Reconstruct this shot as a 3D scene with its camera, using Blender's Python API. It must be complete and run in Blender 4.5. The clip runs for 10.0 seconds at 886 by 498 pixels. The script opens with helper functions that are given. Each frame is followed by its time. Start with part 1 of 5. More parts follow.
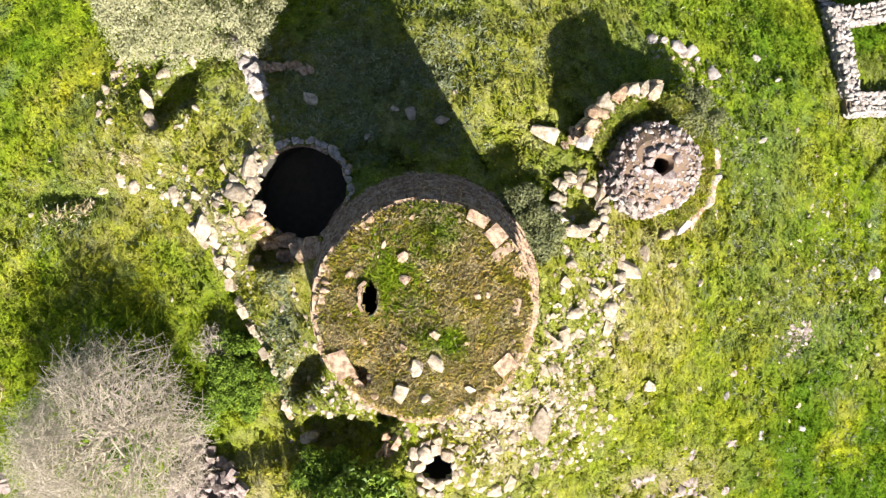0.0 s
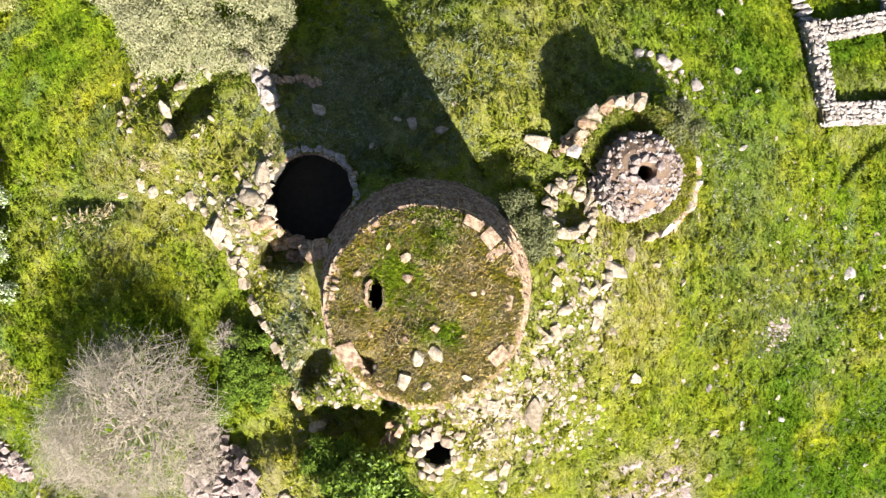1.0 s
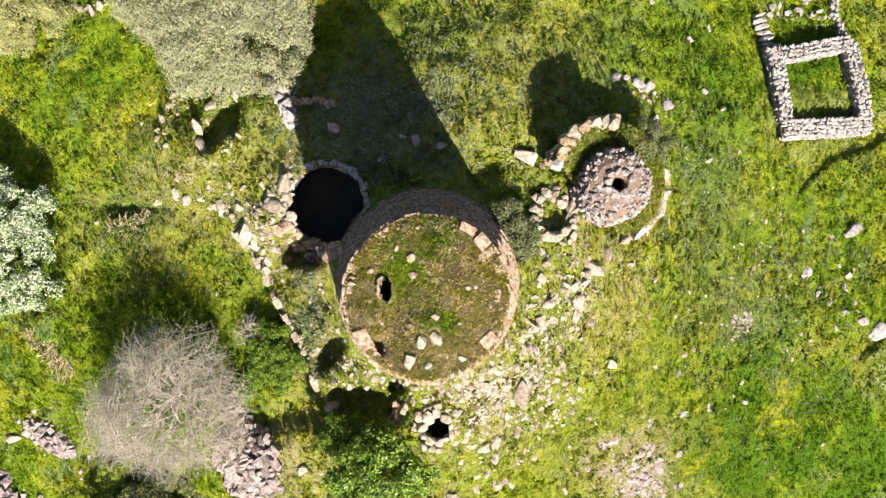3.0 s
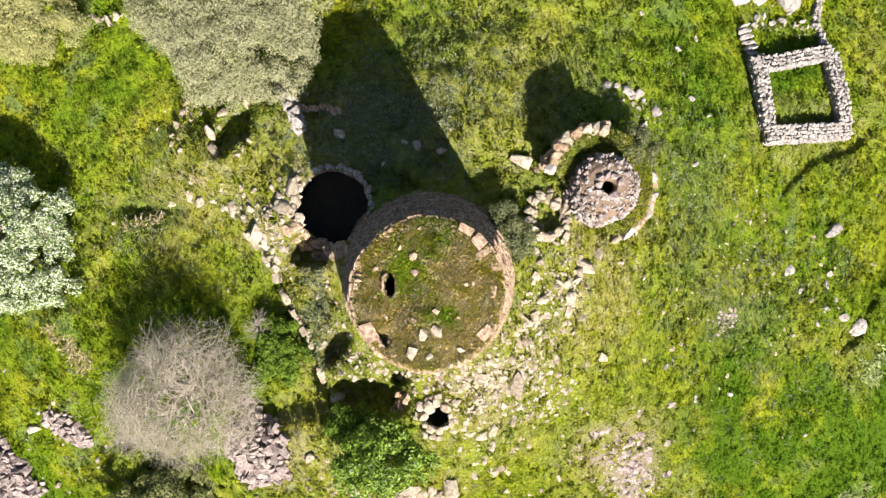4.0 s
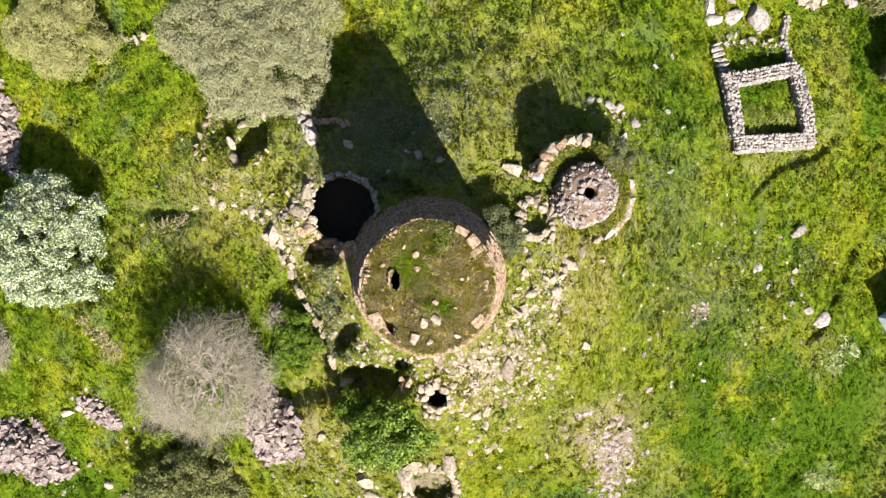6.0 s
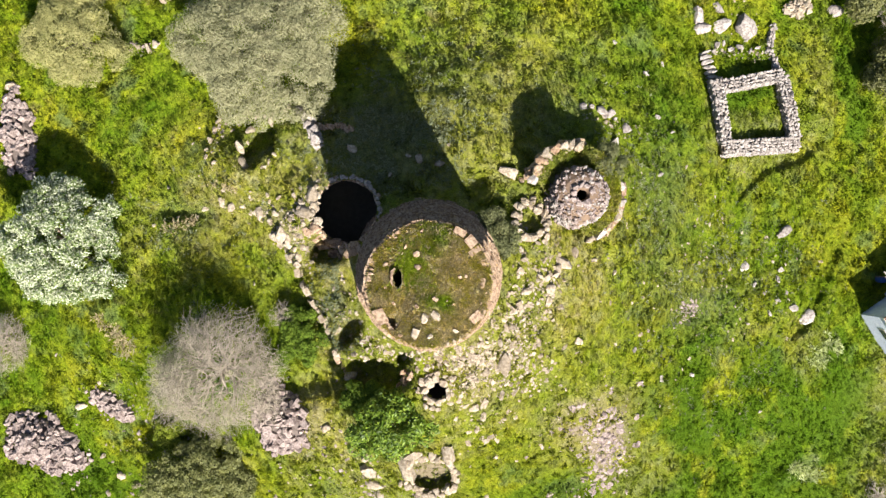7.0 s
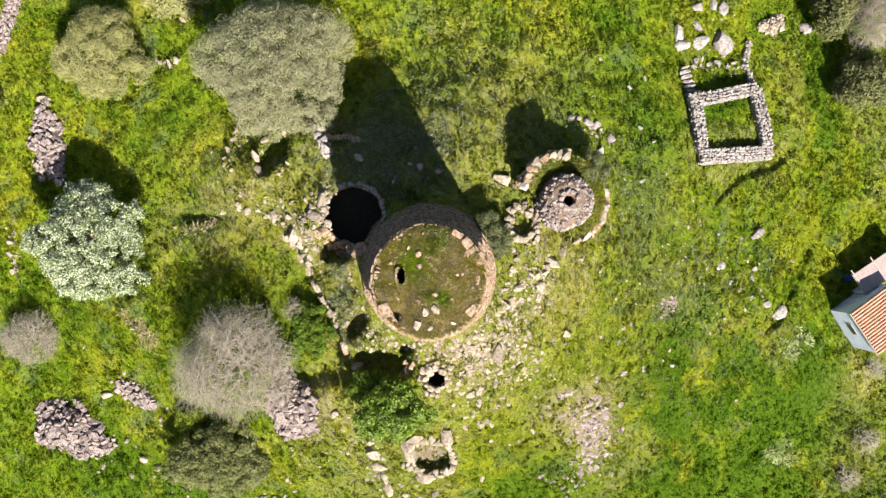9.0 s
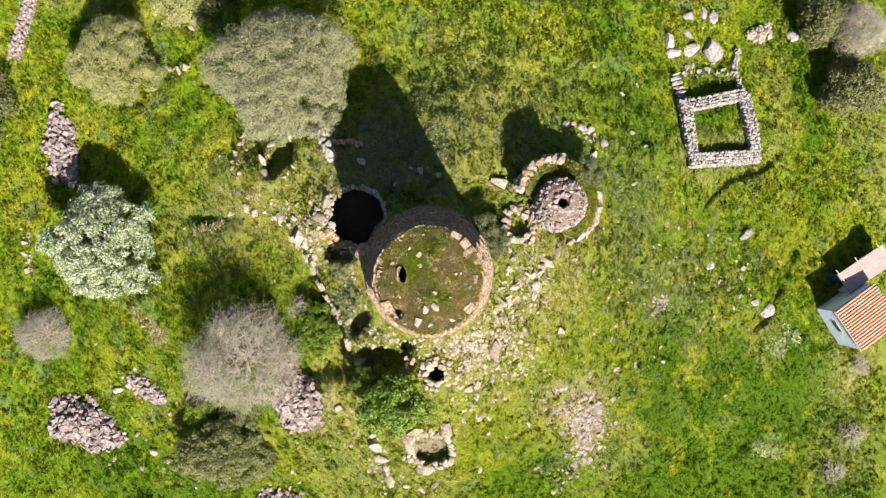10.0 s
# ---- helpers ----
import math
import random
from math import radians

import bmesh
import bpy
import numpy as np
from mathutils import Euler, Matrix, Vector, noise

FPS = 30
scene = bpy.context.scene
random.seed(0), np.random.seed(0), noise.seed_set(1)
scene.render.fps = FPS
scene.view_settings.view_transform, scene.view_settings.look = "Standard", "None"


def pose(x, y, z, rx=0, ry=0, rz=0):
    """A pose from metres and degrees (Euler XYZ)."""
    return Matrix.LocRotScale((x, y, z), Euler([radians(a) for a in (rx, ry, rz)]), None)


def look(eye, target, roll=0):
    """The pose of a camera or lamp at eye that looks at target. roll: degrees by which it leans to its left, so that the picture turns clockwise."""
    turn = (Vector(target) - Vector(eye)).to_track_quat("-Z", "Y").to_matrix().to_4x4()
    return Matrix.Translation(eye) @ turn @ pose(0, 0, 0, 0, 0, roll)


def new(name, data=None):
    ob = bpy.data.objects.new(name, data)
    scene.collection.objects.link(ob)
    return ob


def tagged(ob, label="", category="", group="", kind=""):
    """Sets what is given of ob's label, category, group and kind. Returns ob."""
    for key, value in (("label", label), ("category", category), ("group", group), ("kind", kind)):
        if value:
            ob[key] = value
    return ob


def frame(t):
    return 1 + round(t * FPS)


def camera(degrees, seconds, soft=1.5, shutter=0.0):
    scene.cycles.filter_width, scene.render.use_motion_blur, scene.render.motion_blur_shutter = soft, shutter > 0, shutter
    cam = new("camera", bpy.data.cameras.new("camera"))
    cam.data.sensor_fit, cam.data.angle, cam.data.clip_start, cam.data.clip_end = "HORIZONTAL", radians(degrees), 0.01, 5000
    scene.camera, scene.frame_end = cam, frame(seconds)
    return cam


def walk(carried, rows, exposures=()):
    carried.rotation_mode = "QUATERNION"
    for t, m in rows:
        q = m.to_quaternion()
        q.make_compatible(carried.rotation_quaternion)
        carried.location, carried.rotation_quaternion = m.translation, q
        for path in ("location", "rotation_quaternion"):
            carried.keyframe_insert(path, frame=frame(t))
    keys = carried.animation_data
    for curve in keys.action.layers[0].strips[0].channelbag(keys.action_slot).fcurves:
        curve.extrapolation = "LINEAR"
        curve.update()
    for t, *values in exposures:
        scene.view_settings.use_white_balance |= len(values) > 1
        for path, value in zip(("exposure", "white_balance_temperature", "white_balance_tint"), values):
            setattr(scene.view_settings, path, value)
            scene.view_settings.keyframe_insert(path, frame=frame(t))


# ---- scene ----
cam = camera(66.0, 10.0, 1.4)
METRES, EYE, TILT, LEAN, TURN = 23.0, 38.5, -90.0, 0.0, 0.0
ROWS = [
    (0.0, 0.0, 0.0, 0.0, 0.0, 0.0, 0.0),
    (0.5, 0.001, -0.0512, 0.0007, 0.0, 0.02, -0.0),
    (1.0, 0.0019, -0.1003, 0.0017, 0.03, 0.03, 0.0),
    (1.5, 0.0033, -0.1554, 0.0032, 0.04, 0.03, -0.0),
    (2.0, 0.0042, -0.2053, 0.0045, 0.05, 0.05, -0.0),
    (2.5, 0.0043, -0.2588, 0.0048, 0.07, 0.05, -0.0),
    (4.0, 0.0047, -0.41, 0.0031, 0.07, 0.03, -0.01),
    (4.5, 0.0048, -0.4622, 0.0024, 0.05, 0.03, -0.0),
    (5.0, 0.005, -0.5103, 0.0022, 0.03, 0.01, -0.02),
    (5.5, 0.0054, -0.5628, 0.0027, 0.01, -0.01, -0.01),
    (7.0, 0.0067, -0.7081, 0.0025, -0.03, -0.05, -0.01),
    (7.5, 0.0078, -0.7595, 0.0032, -0.03, -0.05, -0.0),
    (8.0, 0.0083, -0.8063, 0.0039, -0.04, -0.06, -0.01),
    (8.5, 0.0082, -0.8567, 0.0049, -0.05, -0.07, -0.02),
    (9.0, 0.0082, -0.9031, 0.0058, -0.07, -0.08, -0.02),
    (9.5, 0.0085, -0.953, 0.0067, -0.09, -0.09, -0.02),
    (10.0, 0.0089, -0.9998, 0.0078, -0.1, -0.1, -0.04),
]
walk(cam, [(t, pose(0, 0, EYE, TILT, LEAN, TURN) @ pose(METRES * x, METRES * y, METRES * z, 90 + pitch, roll, yaw)) for t, x, y, z, yaw, pitch, roll in ROWS], [(0.0, 1.71), (2.5, 1.57), (5.0, 1.43), (7.5, 1.36), (10.0, 1.31)])
# ---- the lie of the land: a knoll with the ruin on top ----
def smooth(a):
    a = np.clip(a, 0.0, 1.0)
    return a * a * (3 - 2 * a)


def lattice(ix, iy, seed):
    h = (ix.astype(np.int64) * 374761393 + iy.astype(np.int64) * 668265263 + seed * 1442695041) & 0x7FFFFFFF
    h = ((h ^ (h >> 13)) * 1274126177) & 0x7FFFFFFF
    return ((h ^ (h >> 16)) & 0xFFFF) / 65535.0


def value_noise(x, y, size, seed=0):
    """Soft noise between 0 and 1 with patches of the given size in metres."""
    x, y = np.asarray(x, float) / size, np.asarray(y, float) / size
    ix, iy = np.floor(x), np.floor(y)
    u, v = x - ix, y - iy
    u, v = u * u * (3 - 2 * u), v * v * (3 - 2 * v)
    a, b = lattice(ix, iy, seed), lattice(ix + 1, iy, seed)
    c, d = lattice(ix, iy + 1, seed), lattice(ix + 1, iy + 1, seed)
    return (a * (1 - u) + b * u) * (1 - v) + (c * (1 - u) + d * u) * v


def fbm(x, y, size, seed=0, octaves=4):
    total, amp, norm = 0, 1.0, 0
    for k in range(octaves):
        total = total + amp * value_noise(x, y, size / 2 ** k, seed + 17 * k)
        norm += amp
        amp *= 0.55
    return total / norm


def bell(x, y, cx, cy, sx, sy, turn=0.0):
    c, s = math.cos(radians(turn)), math.sin(radians(turn))
    u, v = (x - cx) * c + (y - cy) * s, -(x - cx) * s + (y - cy) * c
    return np.exp(-(u / sx) ** 2 - (v / sy) ** 2)


def dish(x, y, cx, cy, rx, ry, edge=0.35, turn=0.0):
    """1 inside an ellipse, 0 outside, with a steep edge of that width."""
    c, s = math.cos(radians(turn)), math.sin(radians(turn))
    u, v = (x - cx) * c + (y - cy) * s, -(x - cx) * s + (y - cy) * c
    d = np.sqrt((u / rx) ** 2 + (v / ry) ** 2) + 0.35 * (fbm(x, y, 0.9, 57, 2) - 0.5)
    return 1 - smooth((d - 1) * min(rx, ry) / edge + 0.5)


WEST_Y = (-11.0, -10.0, -7.5, -5.7, -3.8, -0.4, 1.3, 2.5, 3.6)
WEST_X = (-6.3, -6.5, -7.1, -7.75, -8.9, -10.6, -12.0, -13.6, -17.5)


def ground_z(x, y, rough=True):
    x, y = np.asarray(x, float), np.asarray(y, float)
    r2 = x * x + (y + 2) ** 2
    far = smooth((np.sqrt(r2) - 60) / 200)
    z = -4.3 + (-0.0255 * x + 0.0415 * y) * (1 - far) + 1.89 * np.exp(-r2 / 100) + 11.45 * np.exp(-r2 / 625)
    z = z + 0.8 * bell(x, y, 1.5, -8.5, 4.5, 4) - 1.3 * bell(x, y, 3.6, 3.2, 2.6, 3.0)
    z = z - 0.85 * bell(x, y, -2.5, 6.8, 5.5, 4.6) - 0.9 * bell(x, y, -1, 4.0, 4.5, 2.0) - 0.9 * bell(x, y, -8.5, -2, 3, 4)
    z = z - 1.2 * bell(x, y, -2, 16.5, 7, 4.5) + 1.4 * bell(x, y, -0.3, -11.5, 4.0, 3.2) + 0.9 * bell(x, y, -0.5, -17.0, 5.0, 3.5) + 0.7 * bell(x, y, -18, -17, 5, 4) - 0.9 * bell(x, y, 26, 18.5, 5, 3)
    z = z + 1.2 * bell(x, y, -15, 6.5, 4, 3) + 1.7 * bell(x, y, -26.5, -6, 5, 4) + 0.8 * bell(x, y, -23, 9.5, 4, 4) + 0.6 * bell(x, y, -10.8, 2.0, 2, 2) + 0.6 * bell(x, y, 22, 9, 5, 5)
    # the drop west of the bastion
    d = np.interp(y, WEST_Y, WEST_X) - x
    z = z - (2.3 + 0.6 * bell(x * 0, y, 0, -2, 1, 2.5)) * smooth(d / 0.5) * (1 - smooth((d - 1) / 9)) * smooth((y + 12.5) / 3) * (1 - smooth((y - 2.6) / 1.2))
    # sunken rooms, breaches and small scarps
    z = z - 1.0 * dish(x, y, -13.45, 7.5, 1.8, 1.05, 0.3, 58) - 0.3 * bell(x, y, -15.3, 8.3, 1.4, 1.6)
    z = z - 1.9 * dish(x, y, -8.1, 0.0, 1.35, 1.05, 0.5)
    z = z - 1.5 * dish(x, y, -6.4, -5.8, 1.1, 0.65, 0.4, 60) - 1.4 * dish(x, y, -2.6, -7.65, 0.5, 0.4, 0.3)
    z = z - 1.8 * dish(x, y, -4.7, -8.9, 2.3, 1.15, 0.7) + 0.4 * bell(x, y, -4, -11.5, 2.5, 1.2)
    z = z - 0.38 * dish(x, y, 6.5, 2.0, 0.75, 0.95, 0.3)
    z = z - 1.1 * dish(x, y, -0.7, -16.85, 1.65, 1.45, 0.35)
    d = y - np.interp(x, (22.5, 24.6, 27.1, 30.0, 32.0), (1.5, 4.2, 6.3, 7.0, 8.4))
    z = z - 0.5 * smooth(d / 0.4 + 0.5) * (1 - smooth((d - 0.3) / 3)) * smooth((x - 23) / 1.5) * (1 - smooth((x - 31) / 1.5))
    z = z + 0.55 * smooth((33.4 - x) / 0.3 + 0.5) * bell(x, y, 32.6, 13.5, 2.5, 6.0)
    d = y - np.interp(x, (29.0, 31.5, 33.0, 35.5), (-8.5, -6.5, -3.0, 2.0))
    z = z - 0.45 * smooth(d / 0.4 + 0.5) * (1 - smooth((d - 0.3) / 3)) * smooth((x - 29) / 1.5) * (1 - smooth((x - 34) / 1.5))
    if rough:
        near = 1 - smooth((np.sqrt(r2) - 60) / 60)
        z = z + (0.6 * (fbm(x, y, 5.0, 3, 3) - 0.5) + 0.8 * (fbm(x, y, 1.5, 9, 4) - 0.5)) * (0.3 + 0.7 * near) + 5 * far * (fbm(x, y, 160, 5, 3) - 0.5)
    return z
# ---- sky and sun ----
SUN_UP = radians(40.5)
SUN_TO = Vector((0.385 * math.cos(SUN_UP), -0.923 * math.cos(SUN_UP), math.sin(SUN_UP)))
world = bpy.data.worlds.new("world")
scene.world = world
world.use_nodes = True
wn = world.node_tree.nodes
sky = wn.new("ShaderNodeTexSky")
sky.sky_type = "NISHITA"
sky.sun_disc = False
sky.sun_elevation = SUN_UP
sky.sun_rotation = math.atan2(SUN_TO.x, SUN_TO.y)
world.node_tree.links.new(sky.outputs[0], wn["Background"].inputs[0])
wn["Background"].inputs[1].default_value = 0.046
sun = new("sun", bpy.data.lights.new("sun", "SUN"))
sun.data.energy, sun.data.angle, sun.data.color = 5.0, radians(0.53), (1.0, 0.95, 0.86)
sun.matrix_world = look((0, 0, 0), tuple(-SUN_TO))
# ---- materials ----
def material(name, build, rough=0.9, spec=0.25):
    m = bpy.data.materials.new(name)
    m.use_nodes = True
    nt = m.node_tree
    b = nt.nodes["Principled BSDF"]
    b.inputs["Roughness"].default_value = rough
    b.inputs["Specular IOR Level"].default_value = spec
    build(nt, b)
    return m


def node(nt, kind, **props):
    n = nt.nodes.new(kind)
    for k, v in props.items():
        n.inputs[k].default_value = v
    return n


def coords(nt):
    return nt.nodes.new("ShaderNodeNewGeometry").outputs["Position"]


def noise_tex(nt, where, scale, detail=4.0, rough=0.6):
    n = node(nt, "ShaderNodeTexNoise", Scale=scale, Detail=detail, Roughness=rough)
    nt.links.new(where, n.inputs["Vector"])
    return n.outputs["Fac"]


def ramp(nt, fac, stops):
    r = nt.nodes.new("ShaderNodeValToRGB")
    e = r.color_ramp.elements
    while len(e) < len(stops):
        e.new(0.5)
    for k, (p, c) in enumerate(stops):
        e[k].position = p
        e[k].color = (*c, 1) if len(c) == 3 else c
    nt.links.new(fac, r.inputs[0])
    return r.outputs[0]


def mix(nt, fac, a, b, how="MIX"):
    m = nt.nodes.new("ShaderNodeMix")
    m.data_type, m.blend_type = "RGBA", how
    for sock, v in ((m.inputs[0], fac), (m.inputs[6], a), (m.inputs[7], b)):
        if isinstance(v, (int, float)):
            sock.default_value = v
        elif isinstance(v, tuple):
            sock.default_value = (*v, 1)
        else:
            nt.links.new(v, sock)
    return m.outputs[2]


def maths(nt, op, a, b):
    m = nt.nodes.new("ShaderNodeMath")
    m.operation = op
    for sock, v in ((m.inputs[0], a), (m.inputs[1], b)):
        if isinstance(v, (int, float)):
            sock.default_value = v
        else:
            nt.links.new(v, sock)
    return m.outputs[0]


def bump(nt, b, height, strength=0.5, distance=0.05, about=None):
    n = nt.nodes.new("ShaderNodeBump")
    if about:
        up = node(nt, "ShaderNodeCombineXYZ", X=about[0], Y=about[1], Z=about[2])
        nt.links.new(up.outputs[0], n.inputs["Normal"])
    n.inputs["Strength"].default_value, n.inputs["Distance"].default_value = strength, distance
    nt.links.new(height, n.inputs["Height"])
    nt.links.new(n.outputs[0], b.inputs["Normal"])


def attribute(nt, name):
    a = nt.nodes.new("ShaderNodeAttribute")
    a.attribute_name = name
    return a.outputs["Fac"]


def let_through(nt, b, colour, share):
    """Thin leaves and blades let some light through."""
    t = nt.nodes.new("ShaderNodeBsdfTranslucent")
    nt.links.new(colour, t.inputs["Color"])
    m = nt.nodes.new("ShaderNodeMixShader")
    m.inputs[0].default_value = share
    nt.links.new(b.outputs[0], m.inputs[1])
    nt.links.new(t.outputs[0], m.inputs[2])
    nt.links.new(m.outputs[0], nt.nodes["Material Output"].inputs["Surface"])


def meadow_colour(nt, where):
    """Spring grass: lush green, yellow-green and dry straw in patches."""
    big = noise_tex(nt, where, 0.16, 5, 0.6)
    mid = noise_tex(nt, where, 0.9, 4, 0.6)
    c = ramp(nt, big, [(0.34, (0.105, 0.205, 0.010)), (0.5, (0.195, 0.275, 0.014)), (0.66, (0.305, 0.325, 0.020))])
    c = mix(nt, maths(nt, "MULTIPLY", ramp(nt, mid, [(0.42, (0, 0, 0)), (0.7, (1, 1, 1))]), 0.45), c, (0.33, 0.345, 0.045))
    c = mix(nt, 1.0, c, ramp(nt, noise_tex(nt, where, 1.5, 6, 0.78), [(0.36, (0.43, 0.48, 0.36)), (0.5, (1.0, 1.0, 1.0)), (0.66, (1.62, 1.5, 1.22))]), "MULTIPLY")
    weeds = noise_tex(nt, where, 0.33, 4, 0.6)
    c = mix(nt, ramp(nt, weeds, [(0.56, (0, 0, 0)), (0.68, (0.75, 0.75, 0.75))]), c, (0.17, 0.24, 0.085))
    brown = noise_tex(nt, where, 0.55, 6, 0.75)
    c = mix(nt, ramp(nt, brown, [(0.57, (0, 0, 0)), (0.70, (0.6, 0.6, 0.6))]), c, (0.29, 0.235, 0.115))
    c = mix(nt, attribute(nt, "herb"), c, mix(nt, 1.0, (0.15, 0.175, 0.085), ramp(nt, noise_tex(nt, where, 2.1, 5, 0.75), [(0.36, (0.45, 0.5, 0.5)), (0.5, (1, 1, 1)), (0.66, (1.6, 1.5, 1.5))]), "MULTIPLY"))
    c = mix(nt, attribute(nt, "lush"), c, (0.085, 0.168, 0.010))
    straw = ramp(nt, noise_tex(nt, where, 1.3, 4, 0.65), [(0.36, (0.34, 0.32, 0.035)), (0.52, (0.45, 0.38, 0.14)), (0.66, (0.57, 0.49, 0.31))])
    return mix(nt, attribute(nt, "dry"), c, straw)


def grass_ground(nt, b):
    p = coords(nt)
    c = meadow_colour(nt, p)
    fine = noise_tex(nt, p, 7.5, 6, 0.75)
    c = mix(nt, 1.0, c, ramp(nt, fine, [(0.34, (0.42, 0.45, 0.36)), (0.52, (0.97, 0.97, 0.97)), (0.68, (1.45, 1.35, 1.25))]), "MULTIPLY")
    soil = ramp(nt, noise_tex(nt, p, 3.1, 4, 0.6), [(0.3, (0.27, 0.21, 0.13)), (0.7, (0.42, 0.35, 0.25))])
    c = mix(nt, attribute(nt, "bare"), c, soil)
    c = mix(nt, 1.0, c, (0.8, 0.8, 0.78), "MULTIPLY")
    nt.links.new(c, b.inputs["Base Color"])
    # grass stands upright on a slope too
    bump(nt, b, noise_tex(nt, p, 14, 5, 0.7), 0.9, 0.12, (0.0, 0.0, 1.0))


def grass_blades(nt, b):
    p = coords(nt)
    c = meadow_colour(nt, p)
    rnd = nt.nodes.new("ShaderNodeNewGeometry").outputs["Random Per Island"]
    c = mix(nt, 1.0, c, ramp(nt, rnd, [(0.0, (0.60, 0.64, 0.52)), (0.45, (1.02, 1.02, 1.0)), (0.85, (1.42, 1.34, 1.2)), (1.0, (1.75, 1.63, 1.45))]), "MULTIPLY")
    nt.links.new(c, b.inputs["Base Color"])
    let_through(nt, b, c, 0.5)


def stone_look(dark, mid, pale, lichen):
    def build(nt, b):
        p = coords(nt)
        rnd = nt.nodes.new("ShaderNodeObjectInfo").outputs["Random"]
        isl = nt.nodes.new("ShaderNodeNewGeometry").outputs["Random Per Island"]
        tone = maths(nt, "FRACT", maths(nt, "ADD", rnd, isl), 0.0)
        c = ramp(nt, tone, [(0.0, mid), (0.55, pale), (1.0, tuple(0.5 * a + 0.5 * d for a, d in zip(mid, pale)))])
        c = mix(nt, ramp(nt, noise_tex(nt, p, 4.5, 6, 0.72), [(0.42, (0.9, 0.9, 0.9)), (0.58, (0, 0, 0))]), c, dark)
        c = mix(nt, ramp(nt, noise_tex(nt, p, 6.0, 3, 0.5), [(0.60, (0, 0, 0)), (0.68, (0.7, 0.7, 0.7))]), c, lichen)
        nt.links.new(c, b.inputs["Base Color"])
        pits = mix(nt, 0.5, noise_tex(nt, p, 16, 6, 0.75), noise_tex(nt, p, 5, 4, 0.6))
        bump(nt, b, pits, 0.9, 0.09)
    return build


def leaf_look(dark, mid, pale, clump=1.1):
    def build(nt, b):
        p = coords(nt)
        isl = nt.nodes.new("ShaderNodeNewGeometry").outputs["Random Per Island"]
        c = ramp(nt, isl, [(0.0, dark), (0.5, mid), (1.0, pale)])
        c = mix(nt, 1.0, c, ramp(nt, noise_tex(nt, p, clump, 4, 0.65), [(0.3, (0.68, 0.72, 0.62)), (0.7, (1.3, 1.25, 1.2))]), "MULTIPLY")
        nt.links.new(c, b.inputs["Base Color"])
        let_through(nt, b, c, 0.22)
    return build


def plain(colour, spread=0.2, scale=4.0, relief=0.3):
    def build(nt, b):
        p = coords(nt)
        lo, hi = tuple(v * (1 - spread) for v in colour), tuple(min(1, v * (1 + spread)) for v in colour)
        c = mix(nt, 0.5, ramp(nt, noise_tex(nt, p, scale, 5, 0.65), [(0.3, lo), (0.7, hi)]), ramp(nt, noise_tex(nt, p, scale * 6, 4, 0.6), [(0.3, lo), (0.7, hi)]))
        nt.links.new(c, b.inputs["Base Color"])
        bump(nt, b, noise_tex(nt, p, scale * 8, 4, 0.6), relief, 0.02)
    return build


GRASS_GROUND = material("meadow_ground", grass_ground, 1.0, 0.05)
GRASS_BLADES = material("grass_blades", grass_blades, 0.85, 0.15)
PALE_STONE = material("pale_basalt", stone_look((0.21, 0.16, 0.11), (0.34, 0.28, 0.215), (0.48, 0.41, 0.33), (0.42, 0.33, 0.195)))
TOWER_STONE = material("tower_basalt", stone_look((0.165, 0.10, 0.062), (0.335, 0.225, 0.15), (0.475, 0.36, 0.265), (0.52, 0.34, 0.17)))
HEAP_STONE = material("pinkish_basalt", stone_look((0.15, 0.11, 0.10), (0.28, 0.22, 0.205), (0.41, 0.335, 0.31), (0.36, 0.30, 0.25)))
WALL_STONE = material("grey_fieldstone", stone_look((0.18, 0.148, 0.135), (0.32, 0.28, 0.26), (0.46, 0.415, 0.385), (0.40, 0.37, 0.29)))
CORE = material("wall_core_rubble", plain((0.15, 0.12, 0.09), 0.4, 3.0, 0.8))
# stone coloured near-black to deepen the shade inside pits and shafts
SHAFT = material("shaded_shaft_stone", plain((0.085, 0.08, 0.068), 0.4, 3.0, 0.8))
OLIVE = material("olive_leaf", leaf_look((0.21, 0.207, 0.115), (0.265, 0.26, 0.15), (0.325, 0.318, 0.20)), 0.6, 0.4)
HERB = material("grey_herb_leaf", leaf_look((0.15, 0.175, 0.10), (0.23, 0.26, 0.155), (0.34, 0.36, 0.24)))
OAK = material("oak_leaf", leaf_look((0.085, 0.09, 0.028), (0.135, 0.14, 0.045), (0.20, 0.20, 0.075)), 0.6, 0.4)
OLIVE_YELLOW = material("yellowish_olive_leaf", leaf_look((0.235, 0.23, 0.085), (0.29, 0.28, 0.11), (0.35, 0.34, 0.15)), 0.6, 0.4)
MASTIC = material("mastic_leaf", leaf_look((0.11, 0.12, 0.035), (0.165, 0.175, 0.055), (0.24, 0.25, 0.09)), 0.55, 0.4)
GREYBUSH = material("grey_shrub_leaf", leaf_look((0.065, 0.075, 0.027), (0.12, 0.13, 0.052), (0.20, 0.21, 0.095)), 0.6, 0.4)
BRAMBLE = material("bramble_leaf", leaf_look((0.045, 0.085, 0.006), (0.115, 0.195, 0.012), (0.23, 0.32, 0.035)), 0.5, 0.4)
BLOSSOM = material("white_blossom", leaf_look((0.30, 0.33, 0.22), (0.50, 0.53, 0.40), (0.74, 0.76, 0.65)), 0.7, 0.2)
BLOSSOM_LEAF = material("pear_leaf", leaf_look((0.07, 0.12, 0.03), (0.15, 0.22, 0.06), (0.28, 0.34, 0.14)), 0.6, 0.4)
BARK = material("grey_bark", plain((0.17, 0.135, 0.10), 0.3, 2.5, 0.6))
